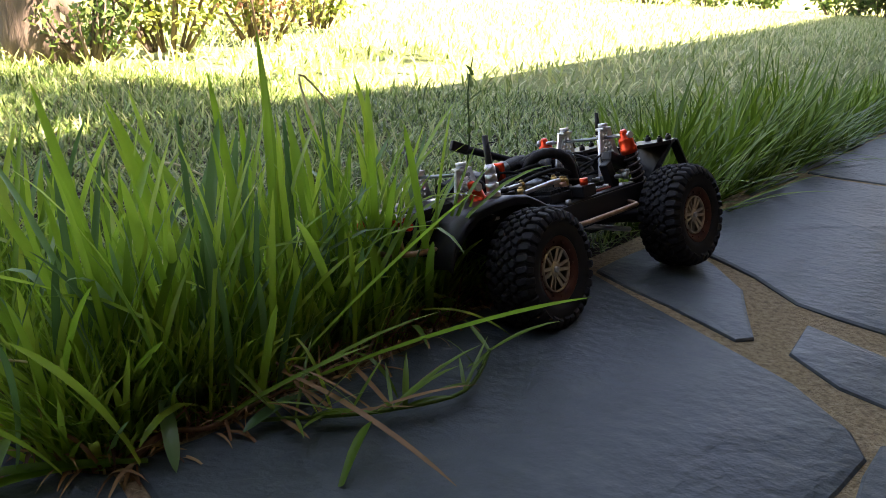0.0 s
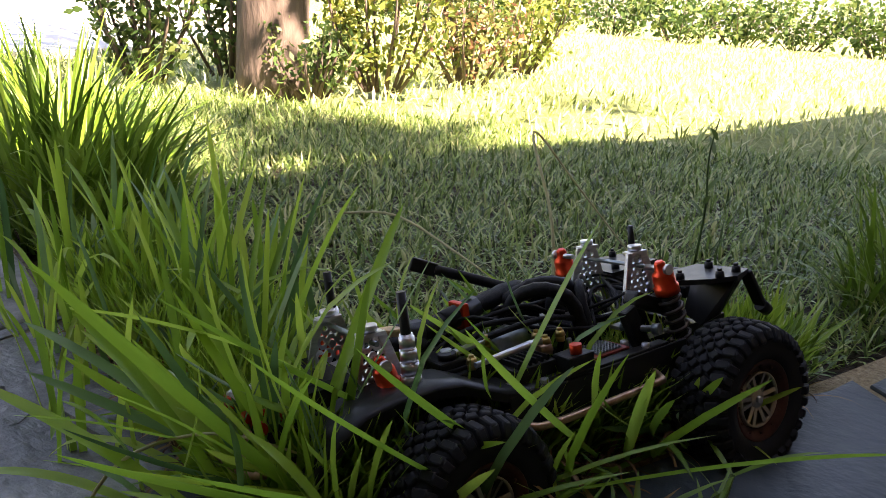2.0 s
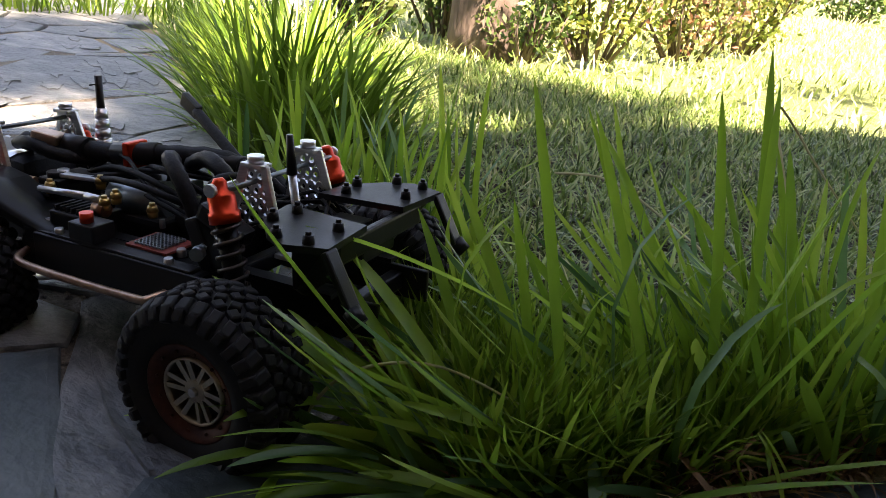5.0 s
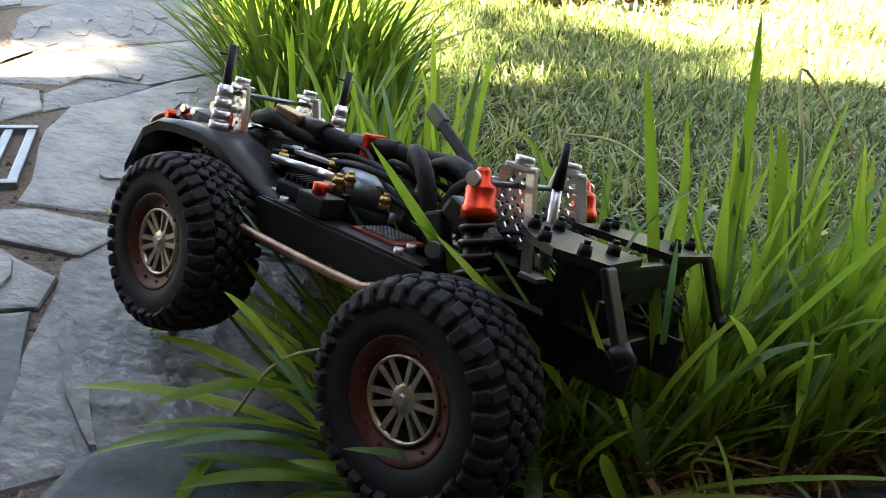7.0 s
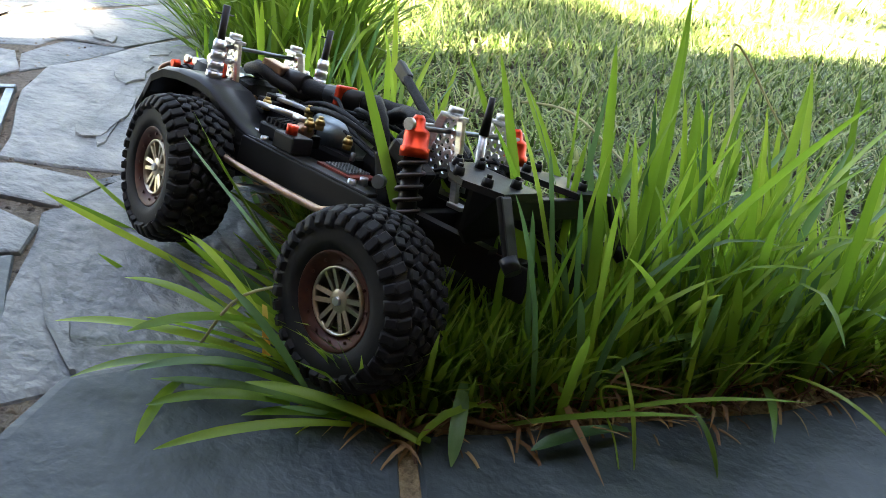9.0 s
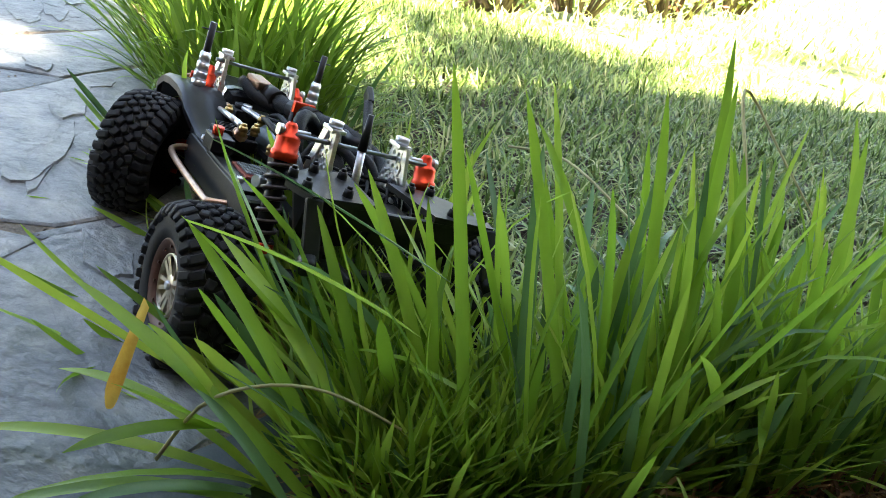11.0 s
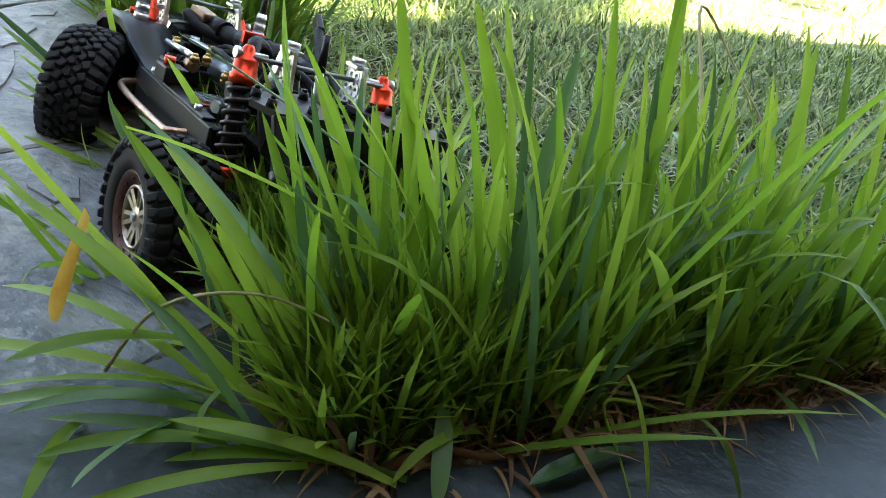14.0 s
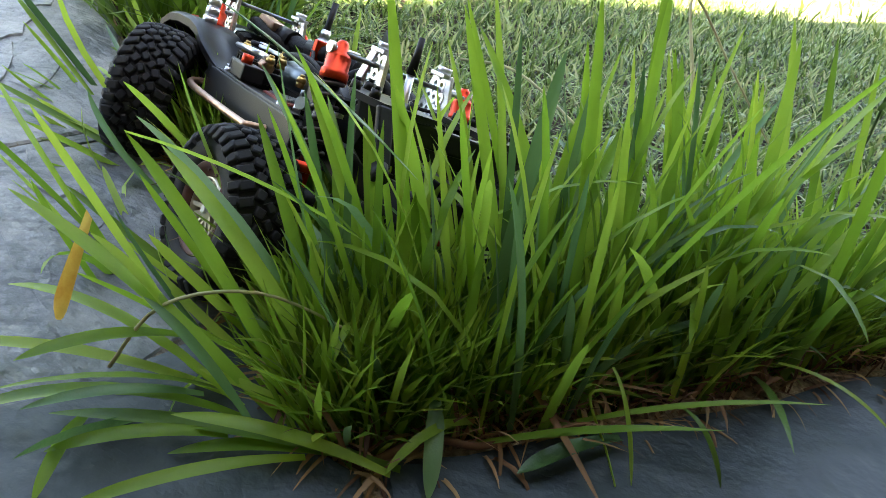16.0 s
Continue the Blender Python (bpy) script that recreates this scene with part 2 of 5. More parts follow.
def slab(name, poly, parent, top=0.0, depth=0.035, seed=0, label=""):
    """One flagstone: a split, uneven top, a chipped rim and sides."""
    rng = random.Random(seed)
    pts = []
    for i in range(len(poly)):
        a, b = Vector(poly[i]), Vector(poly[(i + 1) % len(poly)])
        n = max(1, int((b - a).length / 0.045))
        for k in range(n):
            p = a.lerp(b, k / n)
            pts.append(p + Vector((rng.uniform(-1, 1), rng.uniform(-1, 1))) * 0.0035)
    c = sum(pts, Vector((0, 0))) / len(pts)
    n = len(pts)
    rng.random()

    def h(p, dz):
        return top + dz + 0.0035 * noise.noise((p.x * 6 + seed, p.y * 6, seed)) + 0.0015 * noise.noise((p.x * 25, p.y * 25, seed))

    rings = [(1.0, -depth), (1.0, -0.0028), (0.99, -0.0008), (0.94, 0.0), (0.6, 0.0005), (0.3, 0.0005)]
    verts, faces = [], []
    for k, dz in rings:
        for p in pts:
            q = c + (p - c) * k
            verts.append((q.x, q.y, h(q, dz)))
    verts.append((c.x, c.y, h(c, 0.001)))
    for r in range(len(rings) - 1):
        for i in range(n):
            j = (i + 1) % n
            faces.append((r * n + i, r * n + j, (r + 1) * n + j, (r + 1) * n + i))
    last = (len(rings) - 1) * n
    for i in range(n):
        faces.append((last + i, last + (i + 1) % n, len(verts) - 1))
    # thin split layers left standing on the face
    size = max((q - c).length for q in pts)
    loop = [tuple(q) for q in pts]
    turn = 2.5 + rng.uniform(-0.25, 0.25)
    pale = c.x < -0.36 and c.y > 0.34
    for _ in range(int(26 * size * size / 0.04) + 3 if size > 0.07 and pale else 0):
        u, v = rng.uniform(-size, size), rng.uniform(-size, size)
        mid = c + Vector((u, v)) * 0.9
        la, lb = rng.uniform(0.03, 0.11), rng.uniform(0.008, 0.028)
        ring, m = [], 14
        for i in range(m):
            a = 6.2832 * i / m
            k = rng.uniform(0.7, 1.15)
            x, y = la * k * math.cos(a), lb * k * math.sin(a)
            ring.append(mid + Vector((x * math.cos(turn) - y * math.sin(turn), x * math.sin(turn) + y * math.cos(turn))))
        if not all(inside(tuple(q), loop) for q in ring + [mid]):
            continue
        lift = rng.uniform(0.0012, 0.0032)
        s0 = len(verts)
        for q in ring:
            verts.append((q.x, q.y, h(q, -0.001)))
        for q in ring:
            w = mid + (q - mid) * 0.96
            verts.append((w.x, w.y, h(w, lift)))
        verts.append((mid.x, mid.y, h(mid, lift * 0.6)))
        for i in range(m):
            j = (i + 1) % m
            faces.append((s0 + i, s0 + j, s0 + m + j, s0 + m + i))
            faces.append((s0 + m + i, s0 + m + j, s0 + 2 * m))
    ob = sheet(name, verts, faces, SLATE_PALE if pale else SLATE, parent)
    return ob


paving = tagged(new("paving"), "irregular blue-grey slate paving with sandy joints", "paving", kind="structure")
FAR = 14.0
A_ = CORNER + EDGE_R * FAR
B_ = CORNER + EDGE_L * 2.05
bed = sheet("joint_bed", [(x, y, 0.0002) for x, y in ((CORNER.x, CORNER.y), (A_.x, A_.y), (A_.x + 6, A_.y - 8), (0, -7), (-3.2, -6), (-2.6, 0.0), (-1.95, 0.9), (B_.x, B_.y))], [(0, 3, 2, 1), (0, 5, 4, 3), (0, 6, 5), (0, 7, 6)], GROUT, paving)
STONES = [
    [(-0.205, 0.44), (-0.05, 0.61), (0.17, 0.855), (0.235, 0.742), (0.277, 0.668), (0.312, 0.60), (0.325, 0.53), (0.315, 0.49), (0.2, 0.38), (0.05, 0.3), (-0.12, 0.33)],
    [(0.184, 0.842), (0.3, 0.985), (0.336, 0.885), (0.345, 0.81), (0.308, 0.682), (0.288, 0.682), (0.245, 0.75)],
    [(0.305, 0.998), (0.455, 1.16), (0.655, 1.372), (0.69, 1.395), (0.9, 1.28), (0.62, 0.76), (0.45, 0.712), (0.39, 0.78), (0.37, 0.85), (0.35, 0.9)],
    [(0.327, 0.66), (0.38, 0.72), (0.423, 0.66), (0.53, 0.61), (0.44, 0.5), (0.345, 0.595)],
    [(0.69, 1.421), (1.09, 1.885), (1.3, 1.75), (0.92, 1.3)],
    [(-0.976, 0.695), (-0.994, 0.818), (-1.0, 0.965), (-0.855, 0.87), (-0.621, 0.685), (-0.655, 0.56), (-0.757, 0.5), (-0.915, 0.628)],
    [(-0.628, 0.54), (-0.615, 0.456), (-0.58, 0.425), (-0.47, 0.318), (-0.424, 0.293), (-0.375, 0.408), (-0.368, 0.505), (-0.495, 0.6), (-0.59, 0.66)],
    [(-0.376, 0.25), (-0.405, 0.332), (-0.362, 0.398), (-0.345, 0.492), (-0.245, 0.418), (-0.215, 0.42), (-0.14, 0.325), (-0.22, 0.23)],
    [(-1.19, 0.74), (-1.02, 0.84), (-1.03, 0.995), (-1.19, 1.12), (-1.231, 0.785)],
    [(-1.124, 0.673), (-1.073, 0.697), (-1.001, 0.659), (-0.985, 0.598), (-1.06, 0.57), (-1.17, 0.62)],
    [(-1.215, 0.735), (-1.26, 0.79), (-1.21, 1.14), (-1.50, 1.35), (-1.6, 1.1), (-1.5, 0.94)],
    [(-0.745, 0.478), (-0.728, 0.492), (-0.64, 0.53), (-0.63, 0.47), (-0.698, 0.442)],
    [(-0.735, 0.44), (-0.70, 0.425), (-0.61, 0.43), (-0.58, 0.40), (-0.75, 0.2), (-0.84, 0.36)],
    [(-0.57, 0.39), (-0.43, 0.28), (-0.4, 0.24), (-0.5, 0.05), (-0.72, 0.18)],
    [(-0.38, 0.22), (-0.22, 0.2), (-0.12, 0.3), (0.04, 0.27), (0.1, 0.0), (-0.2, -0.1), (-0.46, 0.03)],
    [(0.34, 0.5), (0.44, 0.47), (0.55, 0.6), (0.8, 0.5), (0.6, 0.1), (0.15, 0.05), (0.08, 0.28), (0.22, 0.36)],
    [(0.64, 0.74), (0.93, 1.25), (1.2, 1.1), (0.85, 0.55), (0.57, 0.62)],
    [(-1.12, 0.55), (-1.0, 0.55), (-0.97, 0.57), (-1.15, 0.42), (-1.5, 0.6), (-1.55, 0.88), (-1.26, 0.7), (-1.18, 0.6)],
]


def grown(poly, d):
    """A polygon widened by about d round its centre."""
    c = sum((Vector(q) for q in poly), Vector((0, 0))) / len(poly)
    return [tuple(Vector(q) + (Vector(q) - c).normalized() * d) for q in poly]


for k, poly in enumerate(STONES):
    slab("flagstone", grown(poly, 0.008 if k > 4 else 0.0), paving, seed=k * 7 + 1, top=0.0036 + 0.0006 * (k % 3))
rng = random.Random(5)
taken = [grown(q, 0.012) for q in STONES] + [[(-0.775, 0.505), (-0.925, 0.625), (-1.01, 0.52), (-0.86, 0.40)], [(0.29, 0.672), (0.33, 0.84), (0.38, 0.83), (0.40, 0.73), (0.335, 0.60)]]
seeds = [(i * 0.27 + rng.uniform(-0.1, 0.1) + (0.13 if j % 2 else 0), j * 0.25 + rng.uniform(-0.09, 0.09)) for i in range(-12, 18) for j in range(-8, 26)]
for k, (sx, sy) in enumerate(seeds):
    if in_lawn(sx, sy) > 0.1 or sx + 0.3 * sy < -2.2 or sy < -1.6 or sy < sx * 0.8 - 1.6:
        continue
    cell = [(sx - 0.3, sy - 0.3), (sx + 0.3, sy - 0.3), (sx + 0.3, sy + 0.3), (sx - 0.3, sy + 0.3)]
    for ox, oy in seeds:
        dx, dy = ox - sx, oy - sy
        r = math.hypot(dx, dy)
        if 0 < r < 0.75 and len(cell) > 2:
            cell = clip(cell, dx / r, dy / r, (dx * (sx + ox) + dy * (sy + oy)) / (2 * r) - 0.007)
    n_r, n_l = Vector((-EDGE_R.y, EDGE_R.x)), Vector((EDGE_L.y, -EDGE_L.x))
    if len(cell) > 2 and any(in_lawn(*q) > 0 for q in cell):
        use = n_r if (Vector((sx, sy)) - CORNER) @ EDGE_R > (Vector((sx, sy)) - CORNER) @ EDGE_L else n_l
        cell = clip(cell, use.x, use.y, use @ CORNER)
    # the ground already covered by the large stones stays free
    for q in taken:
        if len(cell) < 3:
            break
        if any(inside(v, q) for v in cell + [(sx, sy)]) or any(inside(v, cell) for v in q):
            c = sum((Vector(v) for v in q), Vector((0, 0))) / len(q)
            best = None
            for (x0, y0), (x1, y1) in zip(q, q[1:] + q[:1]):
                nrm = Vector((y1 - y0, x0 - x1))
                if nrm.length < 1e-6:
                    continue
                nrm.normalize()
                if nrm @ (Vector((x0, y0)) - c) < 0:
                    nrm = -nrm
                d = max(nrm @ Vector(v) for v in q)
                rest = clip(cell, -nrm.x, -nrm.y, -d)
                area = abs(sum(rest[i][0] * rest[(i + 1) % len(rest)][1] - rest[(i + 1) % len(rest)][0] * rest[i][1] for i in range(len(rest)))) if len(rest) > 2 else 0
                if best is None or area > best[0]:
                    best = (area, rest)
            cell = best[1] if best[0] > 0.004 else []
    if len(cell) < 3 or max(math.dist(a, b) for a in cell for b in cell) < 0.06:
        continue
    slab("flagstone", cell, paving, seed=100 + k, top=0.003)


# ---- grass ----
def blades(name, specs, mat, parent=None, segs=4, fold=True, tip=3.0):
    """Many curved, tapered blades as one mesh. specs: x, y, z, length, width, azimuth, lean, bend (radians)."""
    s = np.array(specs, dtype=float)
    n = len(s)
    x, y, z, ln, wd, az, lean, bend = s.T
    cols = 3 if fold else 2
    t = np.linspace(0, 1, segs + 1) if segs < 8 else np.array([0, 0.2, 0.4, 0.6, 0.78, 0.89, 0.955, 0.99, 1.0])
    dirx, diry = np.cos(az), np.sin(az)
    sx, sy = -diry, dirx
    px, pz = np.zeros(n), np.zeros(n)
    out = np.zeros((n, segs + 1, cols, 3))
    for k in range(segs + 1):
        if k:
            a = lean + bend * ((t[k] + t[k - 1]) / 2) ** 1.5
            step = ln * (t[k] - t[k - 1])
            px, pz = px + np.sin(a) * step, pz + np.cos(a) * step
        w = wd * (0.5 * (1 - t[k] ** tip) * (0.6 + 0.4 * min(1.0, 2.5 * t[k])) + 0.012)
        a = lean + bend * t[k] ** 1.5
        cx, cy, cz = x + dirx * px, y + diry * px, z + pz
        for c in range(cols):
            side = (c - 1) if fold else (2 * c - 1)
            lift = 0.28 * w if (fold and side) else 0 * w
            out[:, k, c, 0] = cx + sx * w * side - dirx * np.cos(a) * lift
            out[:, k, c, 1] = cy + sy * w * side - diry * np.cos(a) * lift
            out[:, k, c, 2] = cz + np.sin(a) * lift
    row = cols
    faces = []
    per = (segs + 1) * cols
    base = []
    for k in range(segs):
        for c in range(cols - 1):
            i = k * row + c
            base.append((i, i + 1, i + 1 + row, i + row))
    f = (np.arange(n)[:, None, None] * per + np.array(base)[None]).reshape(-1, 4)
    me = bpy.data.meshes.new(name)
    me.from_pydata(out.reshape(-1, 3).tolist(), [], f.tolist())
    me.materials.append(mat)
    me.polygons.foreach_set("use_smooth", np.ones(len(me.polygons), dtype=bool))
    me.update()
    ob = new(name, me)
    if parent:
        ob.parent = parent
    return ob


def scatter(seed, n, region, keep, length, width, lean, bend, z=lawn_height):
    r = random.Random(seed)
    out = []
    x0, x1, y0, y1 = region
    while n > 0:
        n -= 1
        x, y = r.uniform(x0, x1), r.uniform(y0, y1)
        if r.random() > keep(x, y):
            continue
        out.append((x, y, z(x, y), r.uniform(*length), r.uniform(*width), r.uniform(0, 6.283), r.uniform(*lean), r.uniform(*bend)))
    return out


def near_lawn(x, y):
    return 1.0 if in_lawn(x, y) > 0.03 else 0.0


DRIVE = [(-2.62, 2.3), (-2.5, 3.4), (-2.9, 5.0), (-4.3, 9.0), (-5.2, 12.2), (-14, 12.2), (-14, 2.3)]


def on_drive(x, y):
    return inside((x, y), DRIVE)


def far_lawn(x, y):
    if in_lawn(x, y) < 0.03 or (y < 2.3 and -1.6 < x < 1.6) or on_drive(x, y):
        return 0.0
    return 1.0 if abs(x + 0.15 * y) < 0.75 * y + 0.6 else 0.0


tagged(sheet("driveway", [(x, y, z) for z in (-0.06, -0.005) for x, y in DRIVE], [tuple(range(13, 6, -1))] + [(k, (k + 1) % 7, (k + 1) % 7 + 7, k + 7) for k in range(7)], CONCRETE), "pale concrete drive in glaring sun behind the shrubs", "driveway", kind="structure")
lawn = tagged(blades("lawn_grass", scatter(11, 88000, (-1.6, 1.6, 0.45, 2.35), near_lawn, (0.026, 0.056), (0.0024, 0.0052), (0.15, 1.35), (0.2, 1.7)), LAWN, segs=3, fold=False), "short mown lawn, part in shade and part in glaring sun", "lawn", kind="stuff")
lawn_far = tagged(blades("lawn_grass", scatter(12, 120000, (-9, 9, 1.5, 13), far_lawn, (0.04, 0.075), (0.006, 0.012), (0.1, 1.0), (0.2, 1.3), z=lambda x, y: -0.03), LAWN_GLARE, segs=2, fold=False), "sunlit mown lawn reaching back to the shrubs", "lawn", kind="stuff")


def clump(x, y, n, radius, length, seed, label, lean=(0.05, 0.55), bend=(0.1, 1.0), width=(0.005, 0.009), squash=1.0, along=EDGE_R):
    r = random.Random(seed)
    sp = []
    for _ in range(n):
        a, d = r.uniform(0, 6.283), radius * r.random() ** 0.6
        u, v = d * math.cos(a), d * math.sin(a) * squash
        px, py = x + along.x * u - along.y * v, y + along.y * u + along.x * v
        out = math.atan2(py - y, px - x) + r.uniform(-1.1, 1.1)
        k = 1 - 0.35 * (d / radius) ** 2
        sp.append((px, py, -0.02, r.uniform(*length) * k, r.uniform(*width), out, r.uniform(*lean) * (0.35 + d / radius), r.uniform(*bend)))
    ob = blades("tall_grass", sp, BLADE, segs=6)
    return tagged(ob, label, "grass clump", kind="stuff")


# the tall edge grass, in tufts that the truck pushes aside
TUFTS = []
PRESSED = set()
SPREAD_BLADES = []


def tuft(x, y, n, length, seed, spread=1.3, width=(0.0038, 0.0072), lean=None):
    """Blades fanning out from the middle of the corner clump, each a part of the tuft."""
    r = random.Random(seed)
    ob = tagged(new("grass_tuft"), "tuft of tall bright green grass at the slate edge", "grass tuft", "tufts along the lawn edge")
    away = Vector((x + 0.17, y - 0.52))
    base_lean = min(0.36, away.length * 1.25) if lean is None else lean
    inner = in_lawn(x, y) > -0.008
    for k in range(n):
        a = r.uniform(0, 6.283)
        d = 0.024 * r.random() ** 0.5
        az = math.atan2(away.y, away.x) + r.gauss(0, spread) if k % 4 else r.uniform(0, 6.283)
        ln = length[0] * 0.7 + (length[1] - length[0] * 0.7) * r.random() ** 1.5
        # blades that hang out over the slate stay short
        if inner and in_lawn(x + 0.1 * math.cos(az), y + 0.1 * math.sin(az)) < -0.03:
            ln *= 0.62
            if r.random() < 0.6:
                continue
        wd = r.uniform(*width) * (1.35 if k % 6 == 0 else 1.0) * min(1.0, 0.55 + ln * 3.5)
        bend = r.uniform(1.2, 2.3) if k % 7 == 3 else abs(r.gauss(0.15, 0.35))
        blades("blade", [(d * math.cos(a), d * math.sin(a), 0, ln, wd, az, abs(r.gauss(base_lean * 0.6, 0.2)), bend)], BLADE_B if r.random() < 0.22 else BLADE_T, ob, segs=8, tip=r.uniform(8, 16))
    ob.location = (x, y, -0.018)
    TUFTS.append((ob, x, y))
    return ob


rt = random.Random(77)
for k in range(40):
    s, d = 0.02 + 0.42 * (k + rt.random()) / 40, rt.uniform(0.008, 0.085)
    p = CORNER + EDGE_R * s + Vector((-EDGE_R.y, EDGE_R.x)) * d
    tuft(p.x, p.y, rt.randint(17, 22), (0.11, 0.245) if s < 0.36 else (0.07, 0.17), 200 + k, 1.5)
for k in range(30):
    s, d = 0.0 + 0.56 * (k + rt.random()) / 30, rt.uniform(0.01, 0.13)
    p = CORNER + EDGE_L * s + Vector((EDGE_L.y, -EDGE_L.x)) * d
    tuft(p.x, p.y, rt.randint(11, 14) if s < 0.34 else rt.randint(12, 16), (0.11, 0.24) if s < 0.34 else (0.09, 0.2), 300 + k, 1.8, lean=0.3)
    if s < 0.34:
        PRESSED.add(TUFTS[-1][0].name)
for k in range(3):
    s = rt.uniform(0.0, 0.14)
    p = CORNER + EDGE_L * s + Vector((EDGE_L.y, -EDGE_L.x)) * rt.uniform(-0.012, 0.02)
    tuft(p.x, p.y, rt.randint(4, 5), (0.10, 0.19), 400 + k, 0.7, (0.0045, 0.0075), 0.85)

for k in range(9):
    s = 0.12 + 0.42 * (k + rt.random()) / 9
    p = CORNER + EDGE_L * s - Vector((EDGE_L.y, -EDGE_L.x)) * rt.uniform(0.010, 0.055)
    tuft(p.x, p.y, rt.randint(5, 7), (0.11, 0.2), 430 + k, 1.2)

# dense short growth between the tufts
under = []
for k in range(5200):
    s, d = rt.uniform(0.0, 0.55), abs(rt.gauss(0, 0.05)) + 0.012
    p = CORNER + EDGE_R * s + Vector((-EDGE_R.y, EDGE_R.x)) * d if k % 2 else CORNER + EDGE_L * s + Vector((EDGE_L.y, -EDGE_L.x)) * d
    under.append((p.x, p.y, -0.018, rt.uniform(0.04, 0.115), rt.uniform(0.0024, 0.0054), rt.uniform(0, 6.28), rt.uniform(0.0, 0.5), rt.uniform(0.0, 0.9)))
tagged(blades("undergrowth", under, UNDER, segs=4, tip=8), "dense short green blades between the tall tufts", "grass", kind="stuff")

# blades that lie out over the slate
flat = []
for k in range(5):
    s = rt.uniform(0.0, 0.34)
    p = CORNER + EDGE_L * s + Vector((-EDGE_L.y, EDGE_L.x)) * rt.uniform(-0.02, 0.03) if k % 2 else CORNER + EDGE_R * s - Vector((-EDGE_R.y, EDGE_R.x)) * rt.uniform(-0.02, 0.01)
    out = math.atan2(EDGE_L.x, -EDGE_L.y) if k % 2 else math.atan2(-EDGE_R.x, EDGE_R.y)
    flat.append((p.x, p.y, 0.002, rt.uniform(0.09, 0.2), rt.uniform(0.005, 0.009), out + rt.uniform(-1, 1), rt.uniform(0.7, 1.25), rt.uniform(0.1, 0.5)))
tagged(blades("fallen_grass", flat, BLADE, segs=6), "loose green blades lying out over the slate", "grass", kind="stuff")
straw = []
for k in range(2200):
    s = rt.uniform(0.01, 0.5)
    if k % 2:
        p = CORNER + EDGE_R * s + Vector((-EDGE_R.y, EDGE_R.x)) * rt.uniform(-0.012, 0.05)
    else:
        p = CORNER + EDGE_L * s + Vector((EDGE_L.y, -EDGE_L.x)) * rt.uniform(0.0, 0.04)
    straw.append((p.x, p.y, rt.uniform(-0.015, 0.004), rt.uniform(0.02, 0.065), rt.uniform(0.0012, 0.0042), rt.uniform(0, 6.28), rt.uniform(0.2, 1.3), rt.uniform(0.2, 2.6)))
tagged(blades("dead_grass", straw, STRAW, segs=6), "brown withered grass at the roots of the tufts", "dead grass", kind="stuff")

clump(-0.90, 1.05, 700, 0.30, (0.17, 0.33), 24, "tall arching grass clump beside the slate path", squash=0.42, along=EDGE_L, lean=(0.05, 0.7), bend=(0.2, 1.2), width=(0.006, 0.010))
clump(-1.38, 1.42, 420, 0.30, (0.13, 0.25), 25, "tall arching grass clump further along the slate path", squash=0.4, along=EDGE_L)
for k in range(9):
    s = 0.97 + k * 0.2
    p = CORNER + EDGE_R * s
    clump(p.x - 0.055, p.y + 0.055, 220 - 10 * k, 0.17, (0.10, 0.27) if k < 4 else (0.08, 0.18), 30 + k, "ragged green grass along the slate edge", squash=0.5, lean=(0.1, 0.9))

# drain grate set in the paving
grate = tagged(new("drain_grate"), "galvanised steel drain grate sunk in the slate paving", "drain grate")
GA = Vector((-0.786, 0.511, 0))
gd = Vector((-0.793, 0.609, 0)).normalized()
gn = Vector((-gd.y, gd.x, 0))

# brown gravel in the joints beside the clump
sheet("gravel_bed", [(-0.30, 0.47, 0.0006), (-0.33, -0.4, 0.0006), (-2.2, -0.4, 0.0006), (-1.85, 0.95, 0.0006), (-1.5, 1.36, 0.0006)], [(0, 1, 2, 3, 4)], GRAVEL, paving)
pv, pf = [], []
rp = random.Random(31)
while len(pf) < 8 * 2600:
    x, y = rp.uniform(-1.5, -0.32), rp.uniform(-0.1, 1.2)
    if in_lawn(x, y) > -0.005 or any(inside((x, y), q) for q in STONES):
        continue
    e = rp.uniform(0.0015, 0.005)
    b = len(pv)
    pv += [(x + e * rp.uniform(0.6, 1.3) * u, y + e * rp.uniform(0.6, 1.3) * v, 0.0005 + e * rp.uniform(0.4, 0.9) * w) for u, v, w in ((1, 0, 0), (0, 1, 0), (-1, 0, 0), (0, -1, 0), (0, 0, 1), (0, 0, -1))]
    pf += [(b, b + 1, b + 4), (b + 1, b + 2, b + 4), (b + 2, b + 3, b + 4), (b + 3, b, b + 4), (b + 1, b, b + 5), (b + 2, b + 1, b + 5), (b + 3, b + 2, b + 5), (b, b + 3, b + 5)]
tagged(sheet("gravel", pv, pf, GRAVEL), "brown-grey gravel in the joints of the slate", "gravel", kind="stuff")


